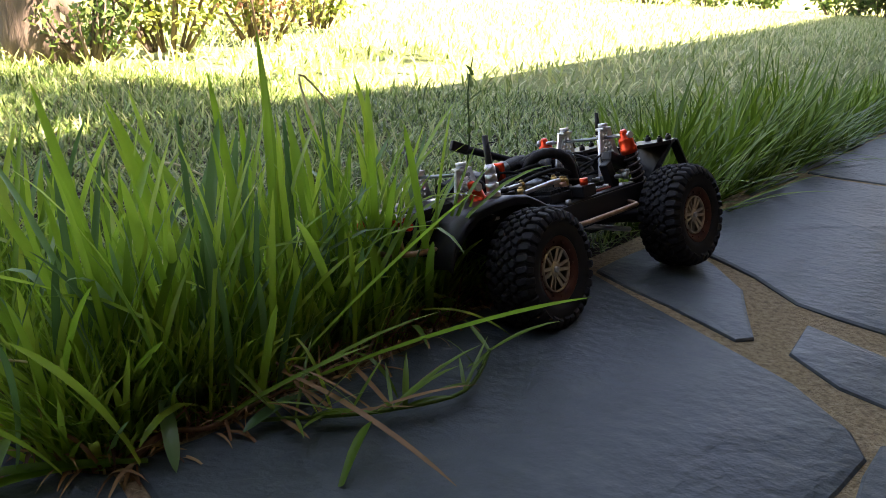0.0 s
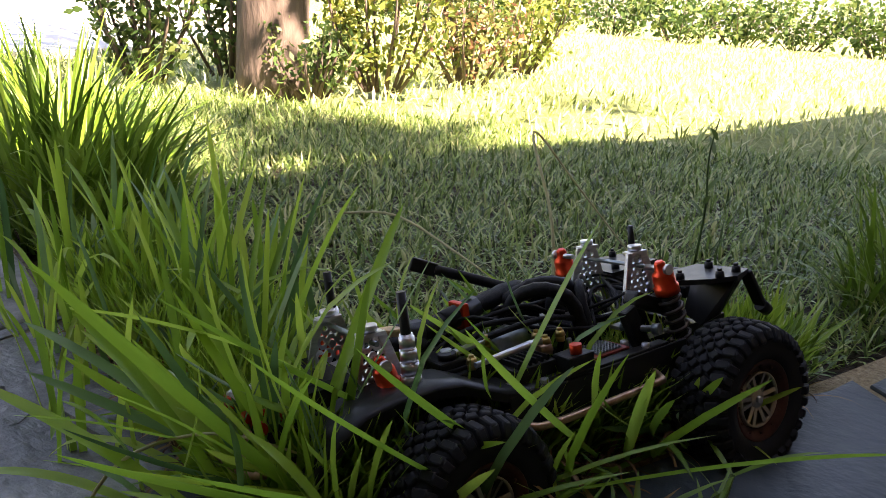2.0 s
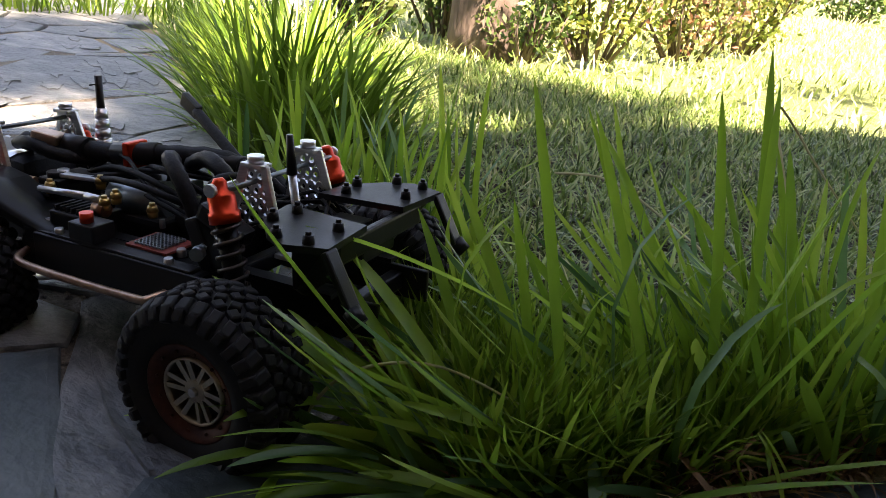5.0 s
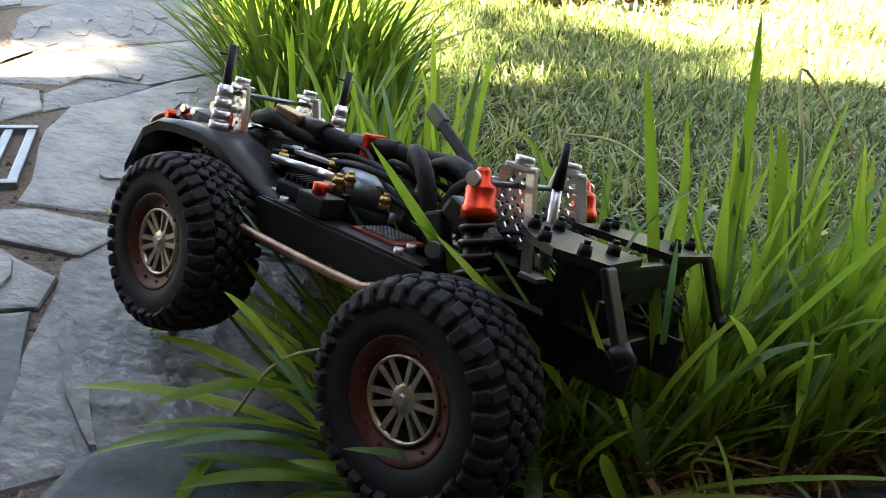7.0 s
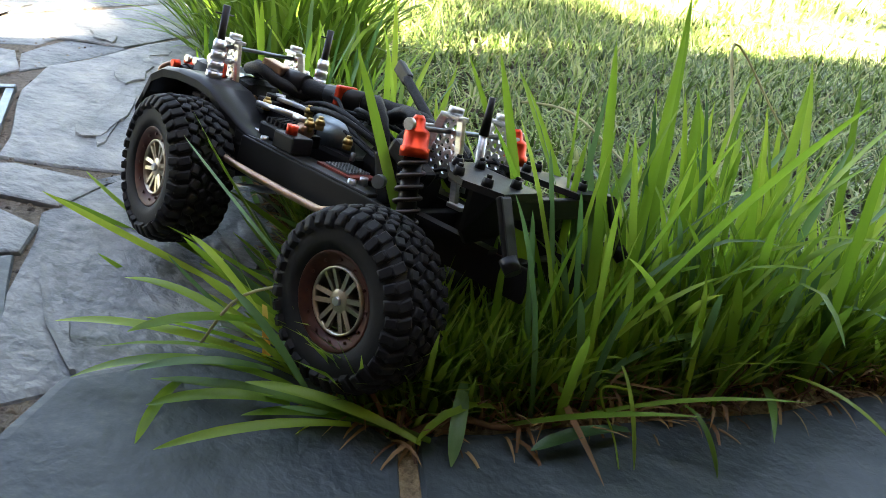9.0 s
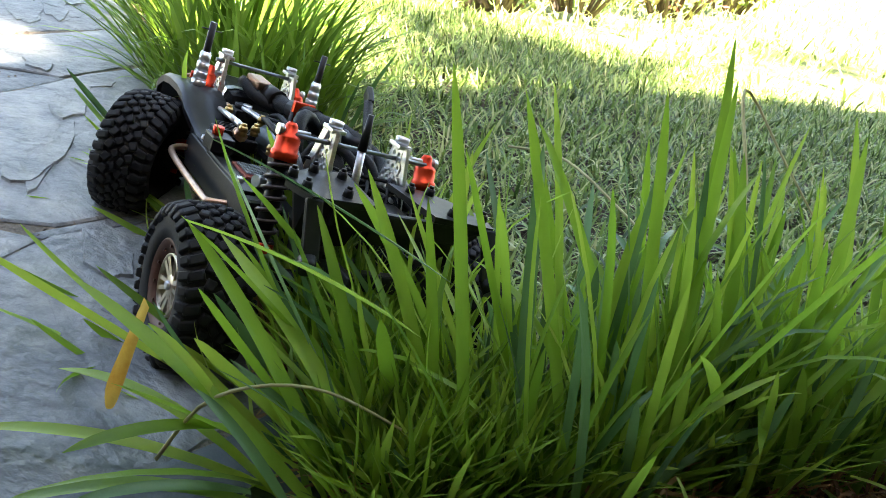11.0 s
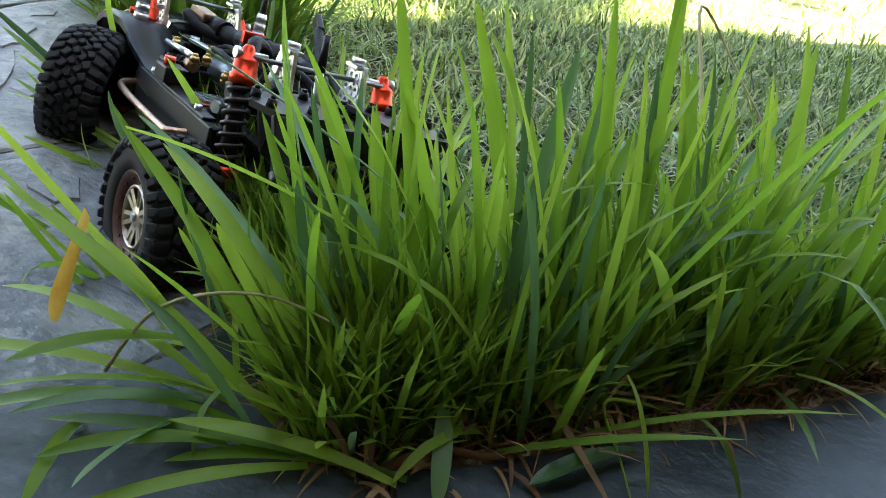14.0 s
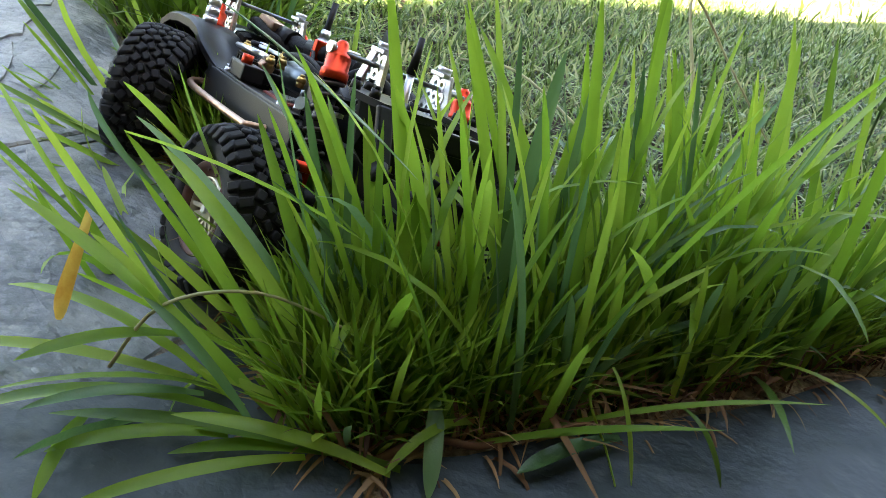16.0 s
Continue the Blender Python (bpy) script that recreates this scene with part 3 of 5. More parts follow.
# ---- backdrop planting ----
def limb(bm, pts, radii, sides=9):
    rings, q, last = [], None, None
    for i, (p, r) in enumerate(zip(pts, radii)):
        p = Vector(p)
        d = (Vector(pts[min(i + 1, len(pts) - 1)]) - Vector(pts[max(i - 1, 0)])).normalized()
        q = Vector((0, 0, 1)).rotation_difference(d) if q is None else last.rotation_difference(d) @ q
        last = d
        rings.append([bm.verts.new(p + q @ Vector((r * math.cos(6.2832 * k / sides), r * math.sin(6.2832 * k / sides), 0))) for k in range(sides)])
    for a, b in zip(rings, rings[1:]):
        for k in range(sides):
            f = bm.faces.new((a[k], a[(k + 1) % sides], b[(k + 1) % sides], b[k]))
            f.smooth = True
    bm.faces.new(rings[0][::-1])
    bm.faces.new(rings[-1])
    return bm


def leaf_cloud(name, centres, n, spread, size, mat, seed, parent=None):
    """Small pointed leaves of two triangles round given twigs."""
    r = np.random.RandomState(seed)
    c = np.array(centres)[r.randint(0, len(centres), n)] + r.normal(0, 1, (n, 3)) * np.array(spread)
    d = r.normal(0, 1, (n, 3)); d /= np.linalg.norm(d, axis=1)[:, None]
    e = np.cross(d, r.normal(0, 1, (n, 3))); e /= np.linalg.norm(e, axis=1)[:, None]
    s = r.uniform(*size, n)[:, None]
    v = np.stack([c, c + d * s * 0.5 + e * s * 0.25, c + d * s, c + d * s * 0.5 - e * s * 0.25], 1)
    v[:, :, 2] = np.maximum(v[:, :, 2], 0.0)
    me = bpy.data.meshes.new(name)
    me.from_pydata(v.reshape(-1, 3).tolist(), [], np.arange(4 * n).reshape(-1, 4).tolist())
    me.materials.append(mat)
    me.update()
    ob = new(name, me)
    if parent:
        ob.parent = parent
    return ob


def tree(x, y, r, h, seed, label, leaves=6000):
    t = tagged(new("tree"), label, "tree")
    t.location = (x, y, 0)
    rg = random.Random(seed)
    bm = bmesh.new()
    limb(bm, [(0, 0, -0.05), (0.0, 0, 0.05), (0.01, 0, 0.5), (-0.02, 0.02, 1.3), (0.02, 0, h * 0.55)], [r * 1.08, r * 1.03, r, r * 0.97, r * 0.8], 24)
    part("trunk", bm, BARK, t)
    tips = []
    for k in range(7):
        a = k * 0.9 + rg.random()
        e = Vector((math.cos(a) * h * 0.38, math.sin(a) * h * 0.38, h * rg.uniform(0.7, 1.0)))
        bm = bmesh.new()
        limb(bm, [(0.02, 0, h * 0.5), e * 0.5 + Vector((0, 0, h * 0.3)), e], [r * 0.45, r * 0.25, r * 0.08], 7)
        part("limb", bm, BARK, t)
        tips += [tuple(e * k2 + Vector((0, 0, h * 0.5 * (1 - k2)))) for k2 in (0.5, 0.75, 1.0)]
    leaf_cloud("crown", tips, leaves, (h * 0.14, h * 0.14, h * 0.09), (0.08, 0.16), LEAF, seed, t)
    return t


tree(-1.33, 2.62, 0.120, 3.6, 3, "tree with a broad brown trunk among shrubs by the lawn", 4000)


def shade_tree(x, y, r, crowns, seed, label):
    """A tall slim tree whose branches end in separate crowns."""
    t = tagged(new("tree"), label, "tree")
    rg = random.Random(seed)
    top = max(z for _, _, z, _, _ in crowns)
    bm = bmesh.new()
    limb(bm, [(x, y, -0.05), (x + 0.05, y, 3.0), (x, y + 0.04, top - 0.8)], [r, r * 0.8, r * 0.4], 14)
    part("trunk", bm, BARK, t)
    for cx, cy, cz, rad, n in crowns:
        bm = bmesh.new()
        limb(bm, [(x, y, cz - 1.2), ((x + cx) / 2, (y + cy) / 2, cz - 0.4), (cx, cy, cz)], [r * 0.4, r * 0.25, r * 0.1], 7)
        part("limb", bm, BARK, t)
        tips = [(cx + rg.gauss(0, rad * 0.6), cy + rg.gauss(0, rad * 0.6), cz + rg.gauss(0, rad * 0.3)) for _ in range(14)]
        leaf_cloud("crown", tips, n, (rad * 0.25, rad * 0.25, rad * 0.2), (0.1, 0.2), LEAF, seed + int(cx * 10), t)
    return t


def over(x, y, d):
    """The place d metres towards the sun from a spot on the ground."""
    q = Vector((x, y, 0)) + sun_dir * d
    return q.x, q.y, q.z


# out-of-view light blocker: each crown sits sunward of a spot to be dappled
shade_tree(3.2, -1.7, 0.10, [(*over(-1.88, 1.30, 10.4), 0.40, 420), (*over(-2.15, 1.75, 10.6), 0.5, 420), (*over(-1.70, 1.08, 10.2), 0.28, 300), (*over(-1.95, 0.85, 10.3), 0.33, 360), (*over(-0.85, 1.95, 9.9), 0.36, 330), (*over(-0.2, 3.3, 10.2), 0.25, 70)], 4, "unseen tree added to dapple the sun on the path and lawn")


def shrub(x, y, w, h, n, seed, label, mat=LEAF, size=(0.03, 0.06)):
    s = tagged(new("shrub"), label, "shrub")
    s.location = (x, y, 0)
    rg = random.Random(seed)
    tips = []
    for k in range(14):
        a, d = rg.uniform(0, 6.28), w * rg.random() ** 0.5
        top = Vector((math.cos(a) * d, math.sin(a) * d * 0.6, h * rg.uniform(0.55, 1.0)))
        bm = bmesh.new()
        limb(bm, [(top.x * 0.3, top.y * 0.3, -0.02), (top.x * 0.8, top.y * 0.8, top.z * 0.5), top], [0.008, 0.005, 0.002], 5)
        part("stem", bm, BARK, s)
        tips += [tuple(Vector((top.x * 0.4, top.y * 0.4, 0)).lerp(top, q)) for q in (0.25, 0.5, 0.7, 0.85, 1.0)]
    leaf_cloud("foliage", tips, n, (w * 0.16, w * 0.12, h * 0.08), size, mat, seed, s)
    return s


LEAF_Y = material("yellow_green_leaves", [(0.15, (0.09, 0.14, 0.02)), (0.5, (0.18, 0.24, 0.04)), (0.85, (0.34, 0.32, 0.08))], rough=0.5, scale=6, vary=0.7, through_light=0.4)
LEAF_P = material("pink_green_leaves", [(0.2, (0.10, 0.15, 0.03)), (0.6, (0.2, 0.2, 0.06)), (0.9, (0.42, 0.16, 0.12))], rough=0.5, scale=6, vary=0.8, through_light=0.35)
shrub(-1.72, 2.45, 0.24, 0.5, 1500, 41, "dark green leafy shrub beside the tree trunk", LEAF, (0.02, 0.045))
shrub(-1.62, 2.85, 0.28, 0.6, 1500, 42, "dark green leafy shrub behind the trunk", LEAF, (0.02, 0.05))
shrub(-1.0, 2.85, 0.26, 0.5, 1700, 43, "sunlit yellow-green shrub beside the tree", LEAF_Y, (0.02, 0.045))
shrub(-0.8, 3.45, 0.26, 0.45, 1500, 44, "shrub with pinkish lower leaves beside the lawn", LEAF_P, (0.02, 0.045))
shrub(-0.72, 4.3, 0.3, 0.5, 1300, 45, "pale green shrub beside the lawn", LEAF_Y, (0.03, 0.05))
shrub(-1.13, 2.52, 0.16, 0.22, 700, 46, "low leafy plants at the foot of the tree", LEAF, (0.015, 0.035))
for k in range(14):
    a = -3.9 + k * 0.62
    shrub(a * 1.5 + 1.6, 12.6 + 0.5 * math.sin(k * 2.1), 0.75, 0.8, 1100, 60 + k, "dark green shrub along the far side of the lawn", LEAF, (0.07, 0.13))
for k in range(5):
    clump(-2.1 - 0.1 * k, 1.95 - 0.22 * k, 110, 0.2, (0.10, 0.2), 90 + k, "grass at the far end of the slate path", squash=0.6)

# an unseen house, added on the shaded side so that its eave shades the paving
house = tagged(new("house"), "unseen house mass added to keep sun and sky off the paving", "house")
hd, hn = Vector((0.53, 0.85, 0)), Vector((0.85, -0.53, 0))


def shade_block(name, n0, n1, z0, z1, mat):
    a, b = hn * n0 - hd * 6, hn * n1 - hd * 6
    c, d = hn * n1 + hd * 16, hn * n0 + hd * 16
    v = [(p.x, p.y, z) for z in (z0, z1) for p in (a, b, c, d)]
    return sheet(name, v, [(3, 2, 1, 0), (4, 5, 6, 7), (0, 1, 5, 4), (1, 2, 6, 5), (2, 3, 7, 6), (3, 0, 4, 7)], mat, house)


shade_block("wall", 1.5, 1.75, -0.05, 1.98, BLOCKER_BRICK)
shade_block("roof", -0.045, 3.2, 1.98, 2.10, BARK)


def wing_shade_block(name, n0, n1, h0, h1, z0, z1, mat):
    a, b, c, d = (hn * n + hd * h for n, h in ((n0, h0), (n1, h0), (n1, h1), (n0, h1)))
    v = [(p.x, p.y, z) for z in (z0, z1) for p in (a, b, c, d)]
    return sheet(name, v, [(3, 2, 1, 0), (4, 5, 6, 7), (0, 1, 5, 4), (1, 2, 6, 5), (2, 3, 7, 6), (3, 0, 4, 7)], mat, house)


# invented wing behind the camera, cutting sky light on the near slate
wing_shade_block("wall", -1.2, 1.5, -0.95, -0.7, -0.05, 1.98, BLOCKER_BRICK)
wing_shade_block("roof", -1.25, -0.055, -4.0, -0.30, 1.98, 2.10, BARK)


# ---- the truck ----
def box(bm, sx, sy, sz, m, bevel=0.0):
    g = bmesh.ops.create_cube(bm, size=1.0, matrix=m @ Matrix.Diagonal((sx, sy, sz, 1)))
    if bevel:
        es = list({e for v in g["verts"] for e in v.link_edges})
        bmesh.ops.bevel(bm, geom=es, offset=bevel, segments=2, affect="EDGES", profile=0.6)
    return bm


def rod(bm, p0, p1, r0, r1=None, sides=14):
    p0, p1 = Vector(p0), Vector(p1)
    d = p1 - p0
    m = Matrix.Translation((p0 + p1) / 2) @ d.to_track_quat("Z", "Y").to_matrix().to_4x4()
    g = bmesh.ops.create_cone(bm, cap_ends=True, segments=sides, radius1=r0, radius2=r0 if r1 is None else r1, depth=d.length, matrix=m)
    for f in {f for v in g["verts"] for f in v.link_faces}:
        if len(f.verts) == 4:
            f.smooth = True
    return bm


def smooth_path(pts, n=6):
    pts = [Vector(p) for p in pts]
    out = []
    for i in range(len(pts) - 1):
        p0, p1, p2, p3 = pts[max(i - 1, 0)], pts[i], pts[i + 1], pts[min(i + 2, len(pts) - 1)]
        for k in range(n):
            t = k / n
            out.append(0.5 * ((2 * p1) + (p2 - p0) * t + (2 * p0 - 5 * p1 + 4 * p2 - p3) * t * t + (3 * p1 - p0 - 3 * p2 + p3) * t ** 3))
    return out + [pts[-1]]


def cable(name, pts, r, mat, parent, label="", n=6, sides=8, ribs=False):
    path = smooth_path(pts, n)
    bm = bmesh.new()
    limb(bm, path, [r * (1.0 + (0.12 if ribs and i % 2 else 0)) for i in range(len(path))], sides)
    return part(name, bm, mat, parent, label)


def revolve(bm, profile, sides, m):
    """A ring turned from (radius, x) pairs about the x axis."""
    rings = []
    for r, x in profile:
        rings.append([bm.verts.new(m @ Vector((x, r * math.cos(6.2832 * k / sides), r * math.sin(6.2832 * k / sides)))) for k in range(sides)])
    for a, b in zip(rings, rings[1:]):
        for k in range(sides):
            f = bm.faces.new((a[k], a[(k + 1) % sides], b[(k + 1) % sides], b[k]))
            f.smooth = True
    return bm


def lug(bm, sx, sy, sz, m):
    """A tread block, narrower at its worn top."""
    v = [bm.verts.new(m @ Vector((x * sx * k / 2, y * sy * k / 2, z * sz / 2))) for z, k in ((-1, 1.12), (0.55, 1.0), (1, 0.72)) for x, y in ((-1, -1), (1, -1), (1, 1), (-1, 1))]
    for b in (0, 4):
        for i in range(4):
            j = (i + 1) % 4
            f = bm.faces.new((v[b + i], v[b + j], v[b + 4 + j], v[b + 4 + i]))
            f.smooth = b == 4
    bm.faces.new(v[8:12])


TYRE_R, TYRE_W = 0.0615, 0.049
WHEEL_K = 0.91


def wheel(parent, side):
    """A knobbly crawler wheel about its own centre; side -1 is the truck's left."""
    I = Matrix.Identity(4)
    bm = bmesh.new()
    R, w = TYRE_R - 0.004, TYRE_W / 2
    prof = [(0.0320, -w * 0.72), (0.0332, -w * 0.92), (0.040, -w * 1.0), (0.050, -w * 0.98), (R - 0.002, -w * 0.82), (R, -w * 0.5), (R + 0.0006, 0), (R, w * 0.5), (R - 0.002, w * 0.82), (0.050, w * 0.98), (0.040, w), (0.0332, w * 0.92), (0.0320, w * 0.72), (0.0320, -w * 0.72)]
    revolve(bm, prof, 40, I)
    tyre = part("wheel", bm, RUBBER, parent, "black rubber crawler wheel with chunky tread")
    # tread lugs: staggered blocks across the crown and over the shoulders
    bm = bmesh.new()
    N = 33
    for k in range(N):
        for x, off, sx, sy, tilt, yaw in ((-0.0182, 0.0, 0.0108, 0.0066, 20, 14), (-0.0092, 0.5, 0.0066, 0.0074, 6, -24), (-0.0022, 0.1, 0.0054, 0.0070, 0, 30), (0.0048, 0.6, 0.0054, 0.0070, 0, -26), (0.0105, 0.15, 0.0062, 0.0074, -8, 24), (0.0184, 0.5, 0.0104, 0.0066, -20, -14)):
            a = 6.2832 * (k + off) / N
            rr = TYRE_R - 0.0029 - (0.0022 if abs(tilt) > 10 else 0)
            lug(bm, sx, sy, 0.0056, Matrix.Rotation(a, 4, "X") @ Matrix.Translation((x, 0, rr)) @ pose(0, 0, 0, 0, -tilt, yaw))
        for s in (-1, 1):
            a = 6.2832 * (k + (0.0 if s < 0 else 0.5)) / N
            lug(bm, 0.0105 if k % 2 else 0.0080, 0.0062, 0.0048, Matrix.Rotation(a, 4, "X") @ Matrix.Translation((s * 0.0236, 0, TYRE_R - 0.0092)) @ pose(0, 0, 0, 0, s * 64, 0))
    part("tread", bm, RUBBER, tyre)
    o = side * 0.0198
    bm = bmesh.new()
    revolve(bm, [(0.0230, o * 0.2), (0.0232, o * 0.86), (0.0290, o * 1.0), (0.0318, o * 1.13), (0.0330, o * 1.10), (0.0330, o * 0.3)], 36, I)
    part("beadlock_ring", bm, RUST, tyre, "dark reddish-brown beadlock ring")
    bm = bmesh.new()
    for k in range(12):
        a = 6.2832 * k / 12
        c = Vector((o * 0.97, 0.0270 * math.cos(a), 0.0270 * math.sin(a)))
        rod(bm, c, c + Vector((side * 0.0012, 0, 0)), 0.0011, sides=6)
    part("ring_bolts", bm, RUST, tyre)
    # spoked rim: six pairs of spokes, hub and outer lip
    bm = bmesh.new()
    revolve(bm, [(0.0226, o * 0.25), (0.0226, o * 0.95), (0.0212, o * 0.97), (0.0205, o * 0.8), (0.0205, o * 0.25)], 36, I)
    for k in range(6):
        for d in (-0.20, 0.20):
            a0, a1 = 6.2832 * k / 6 + d * 1.6, 6.2832 * k / 6 + d * 0.95
            p0 = Vector((o * 0.78, 0.006 * math.cos(a0), 0.006 * math.sin(a0)))
            p1 = Vector((o * 0.86, 0.021 * math.cos(a1), 0.021 * math.sin(a1)))
            q = (p1 - p0).to_track_quat("Z", "X").to_matrix().to_4x4()
            box(bm, 0.0032, 0.0024, (p1 - p0).length, Matrix.Translation((p0 + p1) / 2) @ q)
    revolve(bm, [(0.0005, o * 0.88), (0.0066, o * 0.88), (0.0092, o * 0.78), (0.0092, o * 0.4)], 18, I)
    part("rim", bm, RIM, tyre, "dull gold-grey rim with six pairs of spokes")
    bm = bmesh.new()
    revolve(bm, [(0.0004, o * 0.35), (0.0204, o * 0.35)], 24, I)
    part("rim_back", bm, BLACK, tyre)
    bm = bmesh.new()
    rod(bm, (o * 0.8, 0, 0), (o * 1.0, 0, 0), 0.0036, 0.003, 6)
    part("hub_nut", bm, ALU, tyre)
    for ob in (tyre, *tyre.children):
        ob.data.transform(Matrix.Scale(WHEEL_K, 4))
    return tyre


def perforated(bm, w, h, th, nx, ny, m, r=0.34):
    """A plate pierced by round holes."""
    cw, ch = w / nx, h / ny
    for i in range(nx):
        for j in range(ny):
            cx, cy = (i + 0.5) * cw - w / 2, (j + 0.5) * ch - h / 2
            rad = r * min(cw, ch)
            sq, ho = [], []
            for k in range(8):
                a = 6.2832 * (k + 0.5) / 8
                ca, sa = math.cos(a), math.sin(a)
                f = 1 / max(abs(ca), abs(sa))
                sq.append((cx + ca * f * cw / 2, cy + sa * f * ch / 2))
                ho.append((cx + ca * rad, cy + sa * rad))
            V = {}
            for key, ring in (("s", sq), ("h", ho)):
                for zz in (0, 1):
                    V[key, zz] = [bm.verts.new(m @ Vector((px, (zz - 0.5) * th, py))) for px, py in ring]
            for k in range(8):
                l = (k + 1) % 8
                bm.faces.new((V["s", 0][k], V["s", 0][l], V["h", 0][l], V["h", 0][k]))
                bm.faces.new((V["h", 1][k], V["h", 1][l], V["s", 1][l], V["s", 1][k]))
                bm.faces.new((V["h", 0][k], V["h", 0][l], V["h", 1][l], V["h", 1][k]))
                bm.faces.new((V["s", 1][k], V["s", 1][l], V["s", 0][l], V["s", 0][k]))
    return bm


HUB_Z = 0.069
truck = tagged(new("model_truck"), "black radio-controlled crawler truck chassis with silver towers and red shocks", "model truck")
truck.scale = (1.09, 1.09, 1.09)
WHEELS = {}
for key, x, y in (("fl", -0.088, 0.114), ("fr", 0.088, 0.114), ("rl", -0.097, -0.120), ("rr", 0.097, -0.120)):
    w = wheel(truck, -1 if x < 0 else 1)
    w.location = (x, y, HUB_Z)
    WHEELS[key] = (w, x, y)


def simple(name, mat, build, parent=None, label=""):
    bm = bmesh.new()
    build(bm)
    return part(name, bm, mat, parent or truck, label)


def mirrored(name, mat, build, label=""):
    for s in (-1, 1):
        simple(name, mat, lambda bm, s=s: build(bm, s), label=label)


# frame rails, floor and crossmembers
mirrored("frame_rail", BLACK, lambda bm, s: (box(bm, 0.004, 0.355, 0.022, pose(s * 0.032, -0.01, 0.094), 0.0012), box(bm, 0.010, 0.30, 0.003, pose(s * 0.036, -0.01, 0.106))))
simple("skid_plate", BLACK, lambda bm: box(bm, 0.075, 0.10, 0.006, pose(0, 0, 0.078), 0.002))
for y in (-0.165, -0.075, 0.075, 0.165):
    simple("crossmember", BLACK, lambda bm, y=y: box(bm, 0.064, 0.010, 0.012, pose(0, y, 0.095), 0.002))
# axles and links
for y in (0.114, -0.120):
    simple("axle", BLACK, lambda bm, y=y: (rod(bm, (-0.072, y, HUB_Z), (0.072, y, HUB_Z), 0.008), rod(bm, (0.012, y - 0.018, HUB_Z), (0.012, y + 0.018, HUB_Z), 0.017)))
    mirrored("suspension_link", ALU, lambda bm, s, y=y: rod(bm, (s * 0.035, y * 0.93, 0.055), (s * 0.03, y * 0.2, 0.078), 0.003))
# inner fenders and side pods
FENDER = [(0.204, 0.094), (0.196, 0.110), (0.182, 0.126), (0.166, 0.1345), (0.145, 0.1375), (0.118, 0.1380), (0.100, 0.1350), (0.084, 0.1275), (0.066, 0.1190), (0.046, 0.1145), (0.024, 0.1130)]


def fender(bm, s):
    rows = []
    for k, (y, z) in enumerate(FENDER):
        out = 0.073 if 1 < k < 8 else 0.069
        rows.append([bm.verts.new(p) for p in ((s * 0.035, y, z), (s * (out - 0.004), y, z), (s * out, y, z - 0.003), (s * (out - 0.001), y, z - 0.009), (s * (out - 0.005), y, z - 0.0035), (s * 0.035, y, z - 0.0035))])
    for a, b in zip(rows, rows[1:]):
        for i in range(6):
            f = bm.faces.new((a[i], a[(i + 1) % 6], b[(i + 1) % 6], b[i]))
            f.smooth = i in (0, 1)
    bm.faces.new(rows[0])
    bm.faces.new(rows[-1][::-1])
    bmesh.ops.recalc_face_normals(bm, faces=bm.faces)
    box(bm, 0.003, 0.150, 0.034, pose(s * 0.0345, 0.120, 0.113), 0.001)


mirrored("side_skirt", BLACK, lambda bm, s: (box(bm, 0.003, 0.150, 0.026, pose(s * 0.070, -0.022, 0.099), 0.001), box(bm, 0.010, 0.120, 0.003, pose(s * 0.065, -0.020, 0.1125), 0.001)))
mirrored("bumper_mount", BLACK, lambda bm, s: (box(bm, 0.016, 0.030, 0.006, pose(s * 0.040, 0.196, 0.104, 8, 0, 0), 0.0015), rod(bm, (s * 0.041, 0.198, 0.106), (s * 0.041, 0.198, 0.1105), 0.0035, sides=8)))
mirrored("inner_fender", BLACK, fender)
mirrored("side_pod", BLACK, lambda bm, s: (box(bm, 0.034, 0.15, 0.020, pose(s * 0.052, -0.005, 0.097), 0.004), box(bm, 0.004, 0.14, 0.008, pose(s * 0.067, -0.005, 0.109), 0.001)))
for s in (-1, 1):
    cable("rock_slider", [(s * 0.055, 0.064, 0.098), (s * 0.078, 0.060, 0.096), (s * 0.084, 0.04, 0.094), (s * 0.084, -0.045, 0.094), (s * 0.080, -0.058, 0.095), (s * 0.055, -0.064, 0.098)], 0.0027, COPPER, truck, "worn bronze-coloured slider tube", sides=10)


# shock towers: pierced plates with a bent leg and a cap
def tower(bm, s, x, y, z, w, back):
    """A pierced plate facing sideways, narrow above and wide below, between two flat legs."""
    for j in range(4):
        ww = 0.014 + 0.006 * j
        perforated(bm, ww, 0.0095, 0.002, 2 + j // 2 + (j > 0), 1, pose(s * x, y, z - 0.0125 - 0.0095 * j, 0, 0, 90), 0.3)
    for e in (-1, 1):
        p0, p1 = Vector((s * (x + 0.001), y + e * 0.007, z - 0.006)), Vector((s * (x + 0.004), y + e * 0.0215, z - 0.058))
        q = (p1 - p0).to_track_quat("Z", "X").to_matrix().to_4x4()
        box(bm, 0.006, 0.0032, (p1 - p0).length, Matrix.Translation((p0 + p1) / 2) @ q, 0.0006)
        box(bm, 0.010, 0.012, 0.003, pose(p1.x, p1.y + e * 0.004, p1.z), 0.0006)
    box(bm, 0.011, 0.016, 0.003, pose(s * x, y, z - 0.006), 0.0008)
    rod(bm, (s * x, y, z - 0.008), (s * x, y, z - 0.004), 0.0035)
    rod(bm, (s * x, y, z - 0.004), (s * x, y, z), 0.0052)


